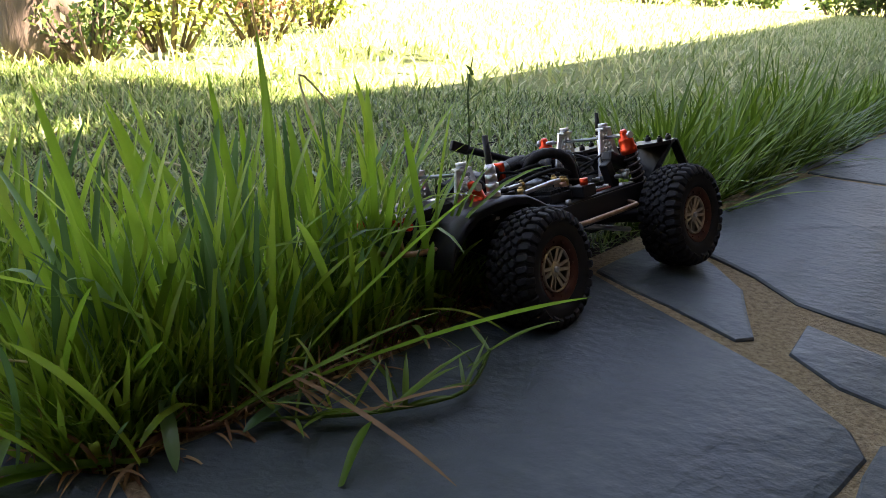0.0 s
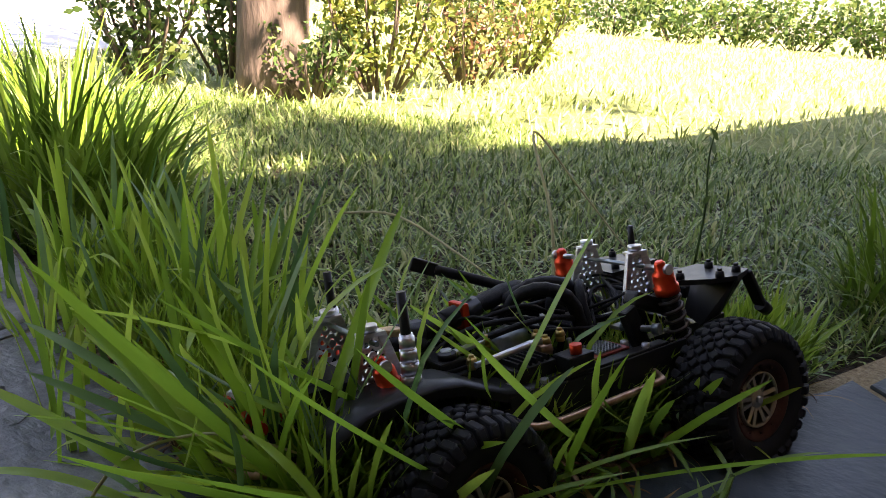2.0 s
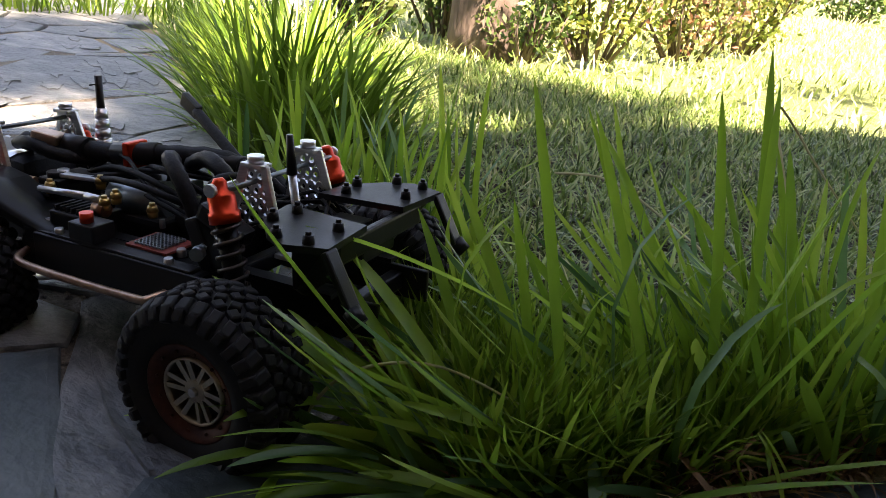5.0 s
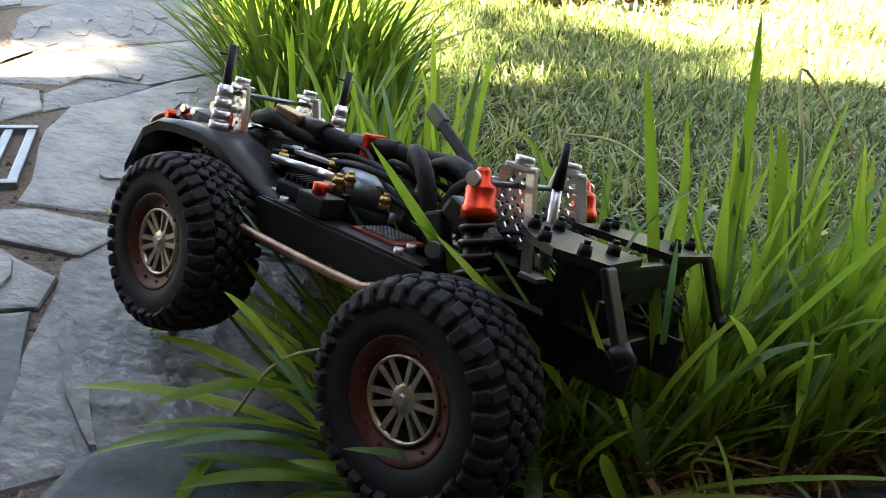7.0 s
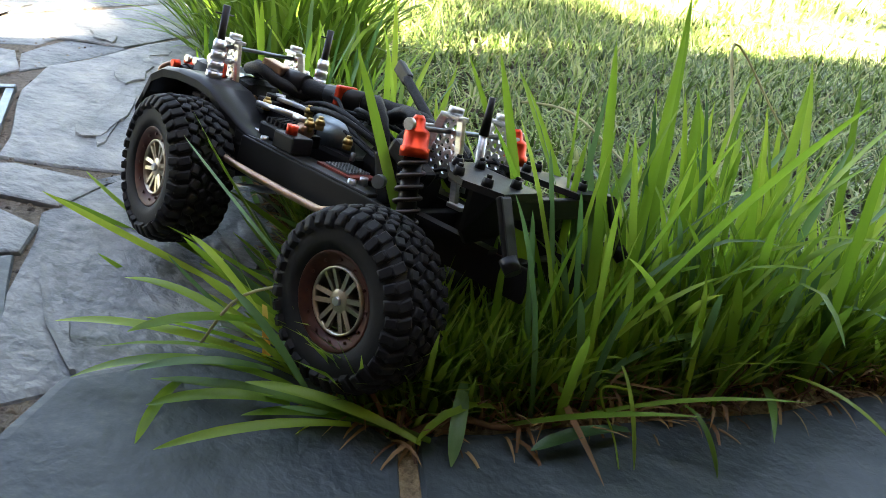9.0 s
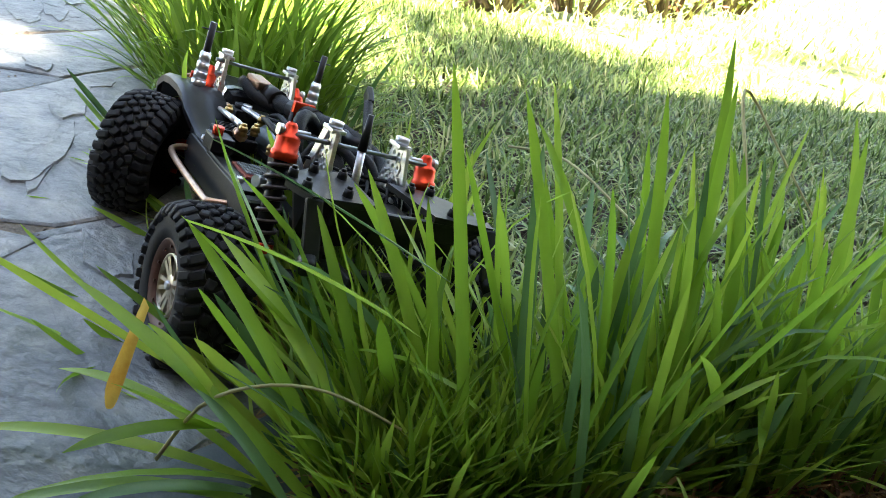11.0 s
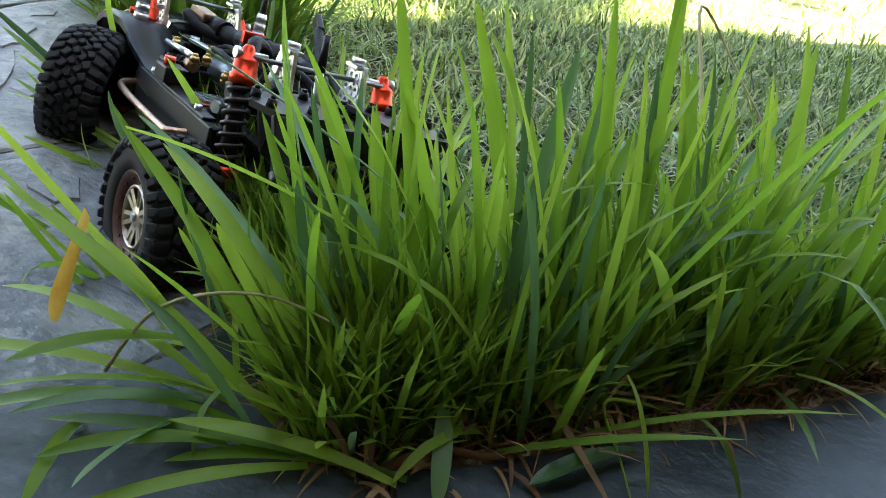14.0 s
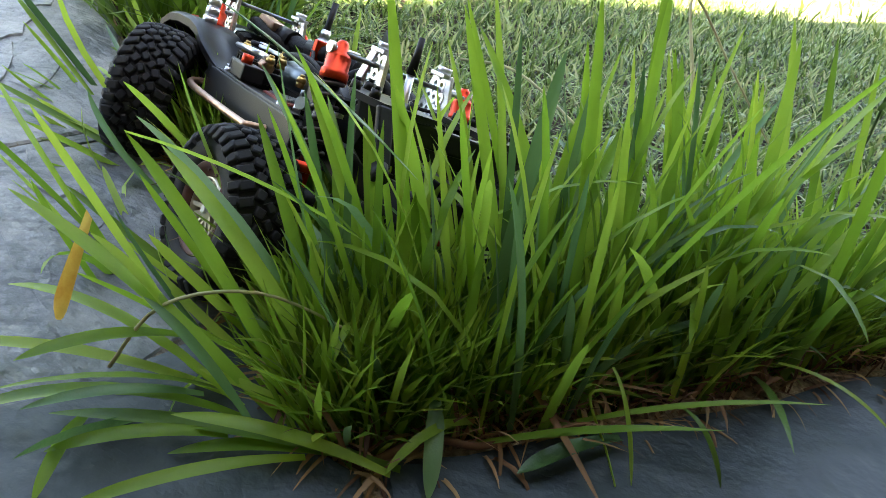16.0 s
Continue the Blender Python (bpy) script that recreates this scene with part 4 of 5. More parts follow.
mirrored("front_shock_tower", ALU, lambda bm, s: tower(bm, s, 0.0315, 0.138, 0.173, 0.020, 1), "pierced silver aluminium tower")
mirrored("rear_shock_tower", ALU, lambda bm, s: tower(bm, s, 0.0268, -0.096, 0.179, 0.020, -1), "pierced silver aluminium tower")
simple("front_tower_bar", STEEL, lambda bm: rod(bm, (-0.040, 0.138, 0.162), (0.040, 0.138, 0.162), 0.0017))
simple("rear_tower_bar", STEEL, lambda bm: rod(bm, (-0.053, -0.096, 0.163), (0.053, -0.096, 0.163), 0.0017))


def shock(s, x, y, z, ax, ay, az, r=0.0085):
    a, b = Vector((s * x, y, z)), Vector((s * ax, ay, az))
    d = (b - a)
    bm = bmesh.new()
    prof = [(-0.035, 0.32), (-0.015, 0.50), (0.03, 0.56), (0.045, 0.86), (0.06, 0.96), (0.135, 0.97), (0.14, 1.10), (0.195, 1.10)]
    limb(bm, [a + d * k for k, q in prof], [r * q for k, q in prof], 18)
    part("shock_reservoir", bm, RED, truck, "red anodised shock cap")
    simple("shock_bolt", ALU, lambda bm: (rod(bm, a + Vector((s * 0.008, 0, -0.002)), a - Vector((s * 0.014, 0, 0.002)), 0.0022), rod(bm, a + Vector((s * 0.009, 0, -0.002)), a + Vector((s * 0.006, 0, -0.002)), 0.004)))
    n = 60
    q = d.to_track_quat("Z", "Y")
    pts = [a + d * (0.20 + 0.48 * k / n) + q @ Vector((r * 0.95 * math.cos(k * 0.75), r * 0.95 * math.sin(k * 0.75), 0)) for k in range(n + 1)]
    bm = bmesh.new()
    limb(bm, pts, [0.0015] * len(pts), 6)
    part("shock_spring", bm, SPRING_WIRE, truck, "grey-brown coil spring")
    simple("shock_body", BLACK, lambda bm: rod(bm, a + d * 0.19, a + d * 0.72, r * 0.72))
    simple("spring_cup", RED, lambda bm: (rod(bm, a + d * 0.68, a + d * 0.74, r * 1.12), rod(bm, a + d * 0.74, b, r * 0.4)))


for s in (-1, 1):
    shock(s, 0.055, -0.092, 0.166, 0.063, -0.117, 0.055)
    shock(s, 0.042, 0.139, 0.152, 0.058, 0.116, 0.056, 0.0075)

# body posts
def post(x, y, z0, z1, sleeve):
    simple("body_post", BLACK, lambda bm: rod(bm, (x, y, z0), (x, y, z1), 0.0034, 0.0030, 10))
    simple("post_sleeve", ALU if sleeve else BLACK, lambda bm: [rod(bm, (x, y, z0 - 0.006 + 0.0078 * k), (x, y, z0 + 0.0008 + 0.0078 * k), 0.0066 - 0.0005 * k, sides=8) for k in range(4)] + [rod(bm, (x, y, z0 - 0.008), (x, y, z0 + 0.026), 0.0042)])
    simple("post_clip", BLACK, lambda bm: rod(bm, (x - 0.009, y, z1 - 0.007), (x + 0.009, y + 0.002, z1 - 0.007), 0.0006, sides=6))


post(-0.054, 0.125, 0.142, 0.194, True)
post(0.054, 0.125, 0.142, 0.194, True)
simple("rear_post", ALU, lambda bm: rod(bm, (-0.007, -0.114, 0.122), (-0.0098, -0.110, 0.166), 0.003, 0.0028), label="silver rear post with a black tip")
simple("rear_post_tip", BLACK, lambda bm: rod(bm, (-0.0098, -0.110, 0.166), (-0.011, -0.1093, 0.191), 0.0034, 0.002))

# rear deck plates with bolts and drop brackets
def deck(bm, s):
    P = [(s * 0.016, -0.112), (s * 0.046, -0.116), (s * 0.066, -0.134), (s * 0.076, -0.152), (s * 0.068, -0.176), (s * 0.022, -0.172)]
    lo = [bm.verts.new((x, y, 0.1445)) for x, y in P]
    hi = [bm.verts.new((x, y, 0.1485)) for x, y in P]
    n = len(P)
    bm.faces.new(lo)
    bm.faces.new(hi[::-1])
    for i in range(n):
        bm.faces.new((lo[i], hi[i], hi[(i + 1) % n], lo[(i + 1) % n]))
    side = [(s * 0.072, -0.158, 0.1455), (s * 0.068, -0.172, 0.1455), (s * 0.024, -0.169, 0.1455), (s * 0.024, -0.152, 0.112), (s * 0.046, -0.146, 0.106), (s * 0.060, -0.150, 0.116)]
    v0 = [bm.verts.new(q) for q in side]
    v1 = [bm.verts.new((q[0], q[1] + 0.003, q[2])) for q in side]
    bm.faces.new(v0)
    bm.faces.new(v1[::-1])
    for i in range(6):
        bm.faces.new((v0[i], v1[i], v1[(i + 1) % 6], v0[(i + 1) % 6]))
    bmesh.ops.recalc_face_normals(bm, faces=bm.faces)


mirrored("rear_deck_plate", BLACK, deck)
for s in (-1, 1):
    for x, y in ((0.027, -0.1265), (0.046, -0.123), (0.068, -0.142), (0.067, -0.1625), (0.040, -0.164)):
        simple("deck_bolt", BLACK, lambda bm, s=s, x=x, y=y: (rod(bm, (s * x, y, 0.148), (s * x, y, 0.1535), 0.0036, 0.0031, 8), rod(bm, (s * x, y, 0.1535), (s * x, y, 0.1555), 0.0018, sides=6)))
mirrored("rear_drop_bracket", BLACK, lambda bm, s: (box(bm, 0.011, 0.004, 0.036, pose(s * 0.066, -0.183, 0.131, -28, 0, 0), 0.0015), rod(bm, (s * 0.067, -0.190, 0.116), (s * 0.068, -0.197, 0.110), 0.0055, 0.005)))
simple("rear_bumper", BLACK, lambda bm: (box(bm, 0.10, 0.006, 0.014, pose(0, -0.168, 0.137), 0.002), box(bm, 0.04, 0.010, 0.010, pose(0, -0.163, 0.126), 0.002)))
LED = material("red_indicator", [(0.4, (0.7, 0.02, 0.01)), (0.6, (0.9, 0.03, 0.02))], rough=0.3, scale=50)
LED.node_tree.nodes["Principled BSDF"].inputs["Emission Color"].default_value = (1, 0.03, 0.02, 1)
LED.node_tree.nodes["Principled BSDF"].inputs["Emission Strength"].default_value = 0.35
simple("receiver_box", BLACK, lambda bm: box(bm, 0.03, 0.026, 0.02, pose(0.004, -0.140, 0.128), 0.002))
simple("indicator_light", LED, lambda bm: box(bm, 0.004, 0.002, 0.002, pose(0.003, -0.154, 0.134)))

# electronics and motor amidships
simple("gearbox", BLACK, lambda bm: (box(bm, 0.045, 0.05, 0.035, pose(0, 0.01, 0.100), 0.004), rod(bm, (0.006, -0.012, 0.112), (0.006, -0.062, 0.112), 0.018)))
simple("motor_can", STEEL, lambda bm: (rod(bm, (-0.012, 0.040, 0.124), (-0.004, -0.004, 0.128), 0.0135), rod(bm, (-0.013, 0.045, 0.1235), (-0.012, 0.040, 0.124), 0.005)), label="dull grey motor can")
simple("servo", BLACK, lambda bm: (box(bm, 0.036, 0.021, 0.036, pose(-0.016, 0.082, 0.117), 0.002), box(bm, 0.050, 0.019, 0.003, pose(-0.016, 0.082, 0.126), 0.0008), rod(bm, (-0.026, 0.082, 0.135), (-0.026, 0.082, 0.139), 0.0065)))
simple("servo_horn", ALU, lambda bm: (box(bm, 0.007, 0.036, 0.003, pose(-0.022, 0.062, 0.137, 0, 0, 12), 0.0008), rod(bm, (-0.022, 0.08, 0.132), (-0.022, 0.08, 0.14), 0.004)))
simple("drag_link", ALU, lambda bm: (rod(bm, (-0.047, 0.074, 0.1325), (-0.046, 0.030, 0.1345), 0.0020, 0.0028), rod(bm, (-0.046, 0.030, 0.1345), (-0.0455, 0.018, 0.1345), 0.0028, 0.0024)))
simple("speed_controller", BLACK, lambda bm: box(bm, 0.030, 0.036, 0.010, pose(-0.044, 0.034, 0.1195), 0.002))
for k in range(6):
    simple("cooling_fin", BLACK, lambda bm, k=k: box(bm, 0.026, 0.0018, 0.004, pose(-0.044, 0.022 + 0.005 * k, 0.1262)))
simple("circuit_board", DARK_RED, lambda bm: box(bm, 0.026, 0.034, 0.0016, pose(-0.046, -0.034, 0.1145)), label="dark red circuit board")
simple("board_grille", STEEL, lambda bm: perforated(bm, 0.022, 0.024, 0.0012, 7, 8, pose(-0.046, -0.034, 0.1165, 90, 0, 0), 0.36))
mirrored("upper_link", STEEL, lambda bm, s: (rod(bm, (s * 0.060, -0.078, 0.122), (s * 0.036, -0.066, 0.122), 0.0026), rod(bm, (s * 0.063, -0.079, 0.122), (s * 0.058, -0.077, 0.122), 0.0045, sides=10)))
mirrored("shock_hoop", BLACK, lambda bm, s: (box(bm, 0.014, 0.036, 0.012, pose(s * 0.044, -0.086, 0.138, 24, 0, 0), 0.003), box(bm, 0.010, 0.012, 0.036, pose(s * 0.046, -0.070, 0.122, -22, 0, 0), 0.002)))
for x, y, z in ((-0.040, 0.072, 0.134), (-0.0455, 0.014, 0.134), (-0.036, 0.014, 0.136), (-0.020, 0.046, 0.137), (-0.030, -0.012, 0.130)):
    simple("ball_joint", BRASS, lambda bm, x=x, y=y, z=z: (rod(bm, (x, y, z - 0.006), (x, y, z - 0.002), 0.0034, sides=8), rod(bm, (x, y, z - 0.002), (x, y, z + 0.002), 0.0042, 0.0030, 10), rod(bm, (x, y, z + 0.002), (x, y, z + 0.004), 0.0020, sides=6)), label="brass ball joint")
simple("controller_label", DARK_RED, lambda bm: box(bm, 0.0012, 0.030, 0.007, pose(-0.0698, -0.030, 0.099), 0.0004), label="red label with unreadable print")
simple("switch_box", BLACK, lambda bm: box(bm, 0.018, 0.022, 0.012, pose(-0.064, 0.006, 0.121), 0.0015))
simple("switch_button", RED, lambda bm: rod(bm, (-0.067, 0.006, 0.126), (-0.067, 0.006, 0.1335), 0.0042), label="red round switch button")
simple("side_sticker", STEEL, lambda bm: box(bm, 0.0012, 0.022, 0.005, pose(-0.0698, 0.03, 0.108)))
for x, y in ((-0.056, 0.055), (-0.066, 0.034), (-0.05, -0.055), (-0.066, -0.06), (-0.045, 0.028)):
    simple("rail_screw", ALU, lambda bm, x=x, y=y: rod(bm, (x, y, 0.112), (x, y, 0.117), 0.0032, 0.0028, 8))
simple("brass_fitting", COPPER, lambda bm: rod(bm, (-0.046, 0.012, 0.128), (-0.046, 0.022, 0.128), 0.005, sides=8))
simple("brass_fitting", COPPER, lambda bm: rod(bm, (-0.03, 0.1, 0.128), (-0.03, 0.108, 0.128), 0.0045, sides=8))
# battery under its strap, up front
simple("battery", CABLE, lambda bm: box(bm, 0.050, 0.078, 0.034, pose(0, 0.158, 0.123), 0.011))
simple("battery_strap", ALU, lambda bm: box(bm, 0.0516, 0.011, 0.0356, pose(0, 0.143, 0.1232), 0.011), label="grey battery strap")
simple("winch_drum", BLACK, lambda bm: rod(bm, (-0.026, 0.207, 0.123), (0.026, 0.207, 0.123), 0.0095, sides=20))
for s in (-1, 1):
    simple("winch_end", BLACK, lambda bm, s=s: (rod(bm, (s * 0.022, 0.207, 0.123), (s * 0.031, 0.207, 0.123), 0.0080, 0.0074, 16), rod(bm, (s * 0.031, 0.207, 0.123), (s * 0.0335, 0.207, 0.123), 0.0040, sides=8)))
    simple("winch_cap", RED, lambda bm, s=s: rod(bm, (s * 0.030, 0.213, 0.130), (s * 0.036, 0.214, 0.130), 0.0042, 0.0036, 10), label="small red winch cap")
    simple("winch_bracket", RED, lambda bm, s=s: (box(bm, 0.003, 0.020, 0.016, pose(s * 0.0185, 0.206, 0.128), 0.0012), box(bm, 0.008, 0.004, 0.006, pose(s * 0.0185, 0.217, 0.134), 0.001)), label="red winch side plate")
for y in (0.200, 0.213):
    simple("winch_tie_bar", ALU, lambda bm, y=y: (rod(bm, (-0.022, y, 0.1365), (0.022, y, 0.1365), 0.0019), rod(bm, (-0.024, y, 0.1365), (-0.0205, y, 0.1365), 0.0032, sides=8), rod(bm, (0.0205, y, 0.1365), (0.024, y, 0.1365), 0.0032, sides=8)), label="silver winch tie bar")
simple("winch_motor", BLACK, lambda bm: (rod(bm, (-0.004, 0.192, 0.130), (0.030, 0.192, 0.130), 0.0085, sides=18), [rod(bm, (0.002 + 0.006 * k, 0.192, 0.130), (0.004 + 0.006 * k, 0.192, 0.130), 0.0093, sides=18) for k in range(4)]))
cable("front_bumper", [(-0.040, 0.175, 0.104), (-0.046, 0.205, 0.107), (-0.040, 0.226, 0.109), (0, 0.232, 0.110), (0.040, 0.226, 0.109), (0.046, 0.205, 0.107), (0.040, 0.175, 0.104)], 0.0026, COPPER, truck, "worn bronze-coloured bumper tube", sides=10)
for s in (-1, 1):
    cable("bumper_hoop", [(s * 0.036, 0.226, 0.110), (s * 0.037, 0.228, 0.122), (s * 0.03, 0.22, 0.130)], 0.0021, COPPER, truck, sides=8)

# cables
cable("cable", [(0.030, -0.07, 0.12), (0.034, -0.03, 0.15), (0.02, 0.02, 0.152), (0.008, 0.07, 0.148), (0.002, 0.115, 0.150), (-0.004, 0.142, 0.148)], 0.0070, CABLE, truck, "thick black braided cable bundle", ribs=True)
cable("cable", [(-0.018, -0.045, 0.112), (-0.022, -0.032, 0.148), (-0.012, -0.012, 0.160), (0.006, 0.002, 0.150), (0.008, 0.008, 0.12)], 0.0052, CABLE, truck, "looped braided cable", ribs=True)
cable("cable", [(0.004, -0.075, 0.125), (0.0, -0.05, 0.152), (0.010, -0.025, 0.158), (0.020, 0.0, 0.148)], 0.0055, CABLE, truck, ribs=True)
cable("cable", [(0.03, -0.09, 0.125), (0.045, -0.05, 0.145), (0.046, 0.0, 0.148), (0.04, 0.05, 0.14), (0.03, 0.09, 0.14)], 0.005, CABLE, truck)
for k in range(7):
    r = random.Random(k)
    cable("thin_wire", [(r.uniform(-0.03, 0.03), -0.135, 0.128), (r.uniform(-0.04, 0.04), -0.11, r.uniform(0.135, 0.15)), (r.uniform(-0.04, 0.04), -0.08, r.uniform(0.128, 0.15)), (r.uniform(-0.03, 0.03), -0.05, 0.125)], 0.0013, CABLE, truck, sides=5, n=4)
for k in range(6):
    simple("battery_rib", BLACK, lambda bm, k=k: box(bm, 0.0508, 0.0022, 0.0348, pose(0, 0.156 + 0.0066 * k, 0.1231), 0.010))
for k, (x, y) in enumerate(((0.045, 0.03), (0.048, -0.02), (0.04, 0.075), (0.055, -0.05))):
    simple("connector_block", BLACK, lambda bm, x=x, y=y, k=k: box(bm, 0.016, 0.022, 0.012, pose(x, y, 0.122, 0, 0, 20 * k), 0.0015))
for k in range(8):
    r = random.Random(40 + k)
    x = r.uniform(-0.03, 0.05)
    cable("lead", [(x, 0.09, 0.128), (x + r.uniform(-0.02, 0.02), 0.05, r.uniform(0.135, 0.152)), (x + r.uniform(-0.03, 0.03), 0.0, r.uniform(0.13, 0.15)), (x + r.uniform(-0.02, 0.02), -0.05, r.uniform(0.118, 0.14))], r.uniform(0.0016, 0.0032), CABLE, truck, sides=6, n=5)
for k, (x, y) in enumerate(((-0.03, -0.02), (-0.035, 0.045), (0.03, 0.055), (-0.02, -0.06), (0.02, -0.085))):
    simple("small_screw", STEEL, lambda bm, x=x, y=y: rod(bm, (x, y, 0.118), (x, y, 0.124), 0.002, 0.0018, 8))
for a, b, r in (((0.018, 0.028, 0.1515), (0.009, 0.062, 0.149), 0.0088), ((0.005, 0.084, 0.1485), (0.002, 0.108, 0.150), 0.0094), ((0.033, -0.034, 0.1485), (0.028, -0.010, 0.152), 0.0082)):
    simple("tape_wrap", BLACK, lambda bm, a=a, b=b, r=r: rod(bm, a, b, r, r * 0.9, 12))
cable("cable", [(-0.006, 0.148, 0.146), (-0.016, 0.120, 0.152), (-0.012, 0.098, 0.146), (0.010, 0.080, 0.140)], 0.0046, CABLE, truck, ribs=True)
cable("cable", [(0.020, -0.085, 0.128), (0.006, -0.066, 0.150), (-0.012, -0.050, 0.150), (-0.024, -0.046, 0.120)], 0.0036, CABLE, truck, ribs=True)
cable("cable", [(0.036, -0.080, 0.126), (0.026, -0.060, 0.148), (0.012, -0.040, 0.142), (0.004, -0.030, 0.118)], 0.0036, CABLE, truck, ribs=True)
simple("battery_plug", COPPER, lambda bm: box(bm, 0.016, 0.020, 0.008, pose(-0.006, 0.112, 0.156, 10, 0, 20), 0.002), label="orange-brown battery plug")
simple("cable_clip", RED, lambda bm: box(bm, 0.02, 0.006, 0.02, pose(0.012, 0.045, 0.150), 0.002), label="orange-red plug on the cable")
cable("antenna_lead", [(0.026, -0.075, 0.125), (0.038, -0.035, 0.146), (0.052, 0.004, 0.164), (0.0625, 0.032, 0.176)], 0.0042, CABLE, truck, "black lead rising to a flat plug")
simple("antenna_plug", BLACK, lambda bm: box(bm, 0.006, 0.022, 0.011, pose(0.0655, 0.040, 0.1795, 24, 0, -15), 0.0015))


# ---- the drain grate's bars ----
def bar(name, a, b, w, h, mat, parent, z=0.0):
    a, b = Vector(a), Vector(b)
    bm = bmesh.new()
    q = (b - a).to_track_quat("Y", "Z").to_matrix().to_4x4()
    box(bm, w, (b - a).length, h, Matrix.Translation((a + b) / 2 + Vector((0, 0, z))) @ q, min(w, h) * 0.2)
    return part(name, bm, mat, parent)


for o in (0.006, 0.172):
    bar("grate_rail", GA + gd * o, GA + gd * o + gn * 0.125, 0.012, 0.012, STEEL, grate, 0.003)
for k in range(6):
    c = GA + gn * (0.006 + 0.0235 * k)
    bar("grate_bar", c + gd * 0.01, c + gd * 0.168, 0.010, 0.010, STEEL, grate, 0.0025)
# flat black face painting the drain's inner shade; no hole is modelled
bm = bmesh.new()
pit = [GA - gn * 0.004, GA + gd * 0.178 - gn * 0.004, GA + gd * 0.178 + gn * 0.13, GA + gn * 0.13]
bm.faces.new([bm.verts.new((q.x, q.y, -0.0035)) for q in pit])
part("grate_pit", bm, BLACK, grate, "flat black sheet for the shade under the bars")


# ---- single plants and litter ----
def strand(name, pts, r, mat, label, category):
    bm = bmesh.new()
    path = smooth_path(pts, 5)
    limb(bm, path, [r * (1 - 0.6 * i / len(path)) for i in range(len(path))], 6)
    return tagged(part(name, bm, mat), label, category)


strand("dry_stalk", [(-0.13, 0.86, -0.01), (-0.15, 0.92, 0.10), (-0.19, 0.985, 0.19), (-0.13, 0.99, 0.13), (-0.05, 0.98, 0.05)], 0.0022, STALK, "dry bent grass stalk standing in the lawn", "grass stalk")
strand("runner_stem", [(-0.42, 0.98, 0.06), (-0.34, 0.95, 0.075), (-0.24, 0.90, 0.05), (-0.16, 0.85, 0.03), (-0.06, 0.82, 0.02)], 0.0018, STALK, "long thin runner arching over the lawn", "grass stalk")
strand("runner_stem", [(-0.21, 0.437, 0.004), (-0.19, 0.462, 0.014), (-0.165, 0.48, 0.008), (-0.14, 0.505, 0.012), (-0.11, 0.535, 0.016)], 0.003, STRAW, "pale creeping runner along the slate edge", "grass stalk")
weed = tagged(new("weed"), "slender weed standing in the shaded lawn", "weed")
bm = bmesh.new()
limb(bm, smooth_path([(0.035, 1.18, -0.02), (0.037, 1.185, 0.08), (0.03, 1.19, 0.15), (0.034, 1.185, 0.205)], 4), [0.002 - 0.0001 * k for k in range(13)], 6)
part("stem", bm, LEAF, weed)
for k in range(8):
    z = 0.05 + 0.018 * k
    w = blades("leaf", [(0.035, 1.185, z, 0.035, 0.008, k * 2.4, 0.8, 0.5)], LEAF, weed, segs=4)


def ribbon(name, p0, p1, width, sag, mat, label, broad=0.5, category="grass blade", n=12, twist=0.0):
    """One long blade from root to tip, bowed by sag, folded along its middle, widest at broad."""
    p0, p1 = Vector(p0), Vector(p1)
    d = p1 - p0
    up = Vector((0, 0, 1))
    side = d.cross(up)
    side = side.normalized() if side.length > 1e-4 else Vector((1, 0, 0))
    side = (side + up * twist).normalized()
    nrm = side.cross(d).normalized()
    verts, faces = [], []
    for k in range(n + 1):
        t = 1 - (1 - k / n) ** 1.7
        c = p0 + d * t + up * sag * 4 * t * (1 - t)
        w = width * 0.5 * (0.5 + 0.5 * min(1.0, t / broad)) * (1 - max(0.0, (t - broad) / (1 - broad)) ** 5) + 0.0002
        verts += [tuple(c - side * w + nrm * w * 0.35), tuple(c), tuple(c + side * w + nrm * w * 0.35)]
        if k:
            b = 3 * k
            faces += [(b - 3, b - 2, b + 1, b), (b - 2, b - 1, b + 2, b + 1)]
    return tagged(sheet(name, verts, faces, mat, smooth=True), label, category)


TALL = [
    (-0.248, 0.435, -0.01, -0.428, 0.403, 0.105, 0.0105), (-0.258, 0.446, -0.01, -0.392, 0.450, 0.135, 0.0105),
    (-0.204, 0.477, -0.01, -0.300, 0.552, 0.235, 0.0095), (-0.154, 0.514, -0.01, -0.269, 0.596, 0.215, 0.009),
    (-0.132, 0.536, -0.01, -0.194, 0.613, 0.240, 0.009), (-0.122, 0.549, -0.01, -0.166, 0.675, 0.245, 0.0085),
    (-0.053, 0.628, -0.01, -0.083, 0.744, 0.220, 0.010), (-0.090, 0.583, -0.01, -0.150, 0.699, 0.198, 0.010),
    (-0.047, 0.633, -0.01, 0.000, 0.722, 0.125, 0.011),
]
for k, (x0, y0, z0, x1, y1, z1, w) in enumerate(TALL):
    ob = ribbon("long_grass", (0, 0, 0), (x1 - x0, y1 - y0, z1 - z0), w * 0.85, 0.012 if k < 2 else 0.010, BLADE_L, "single long green grass blade rising from the corner clump", 0.4, twist=0.5 if k > 1 else 0.2)
    ob.location = (x0, y0, z0)
    TUFTS.append((ob, x0, y0))
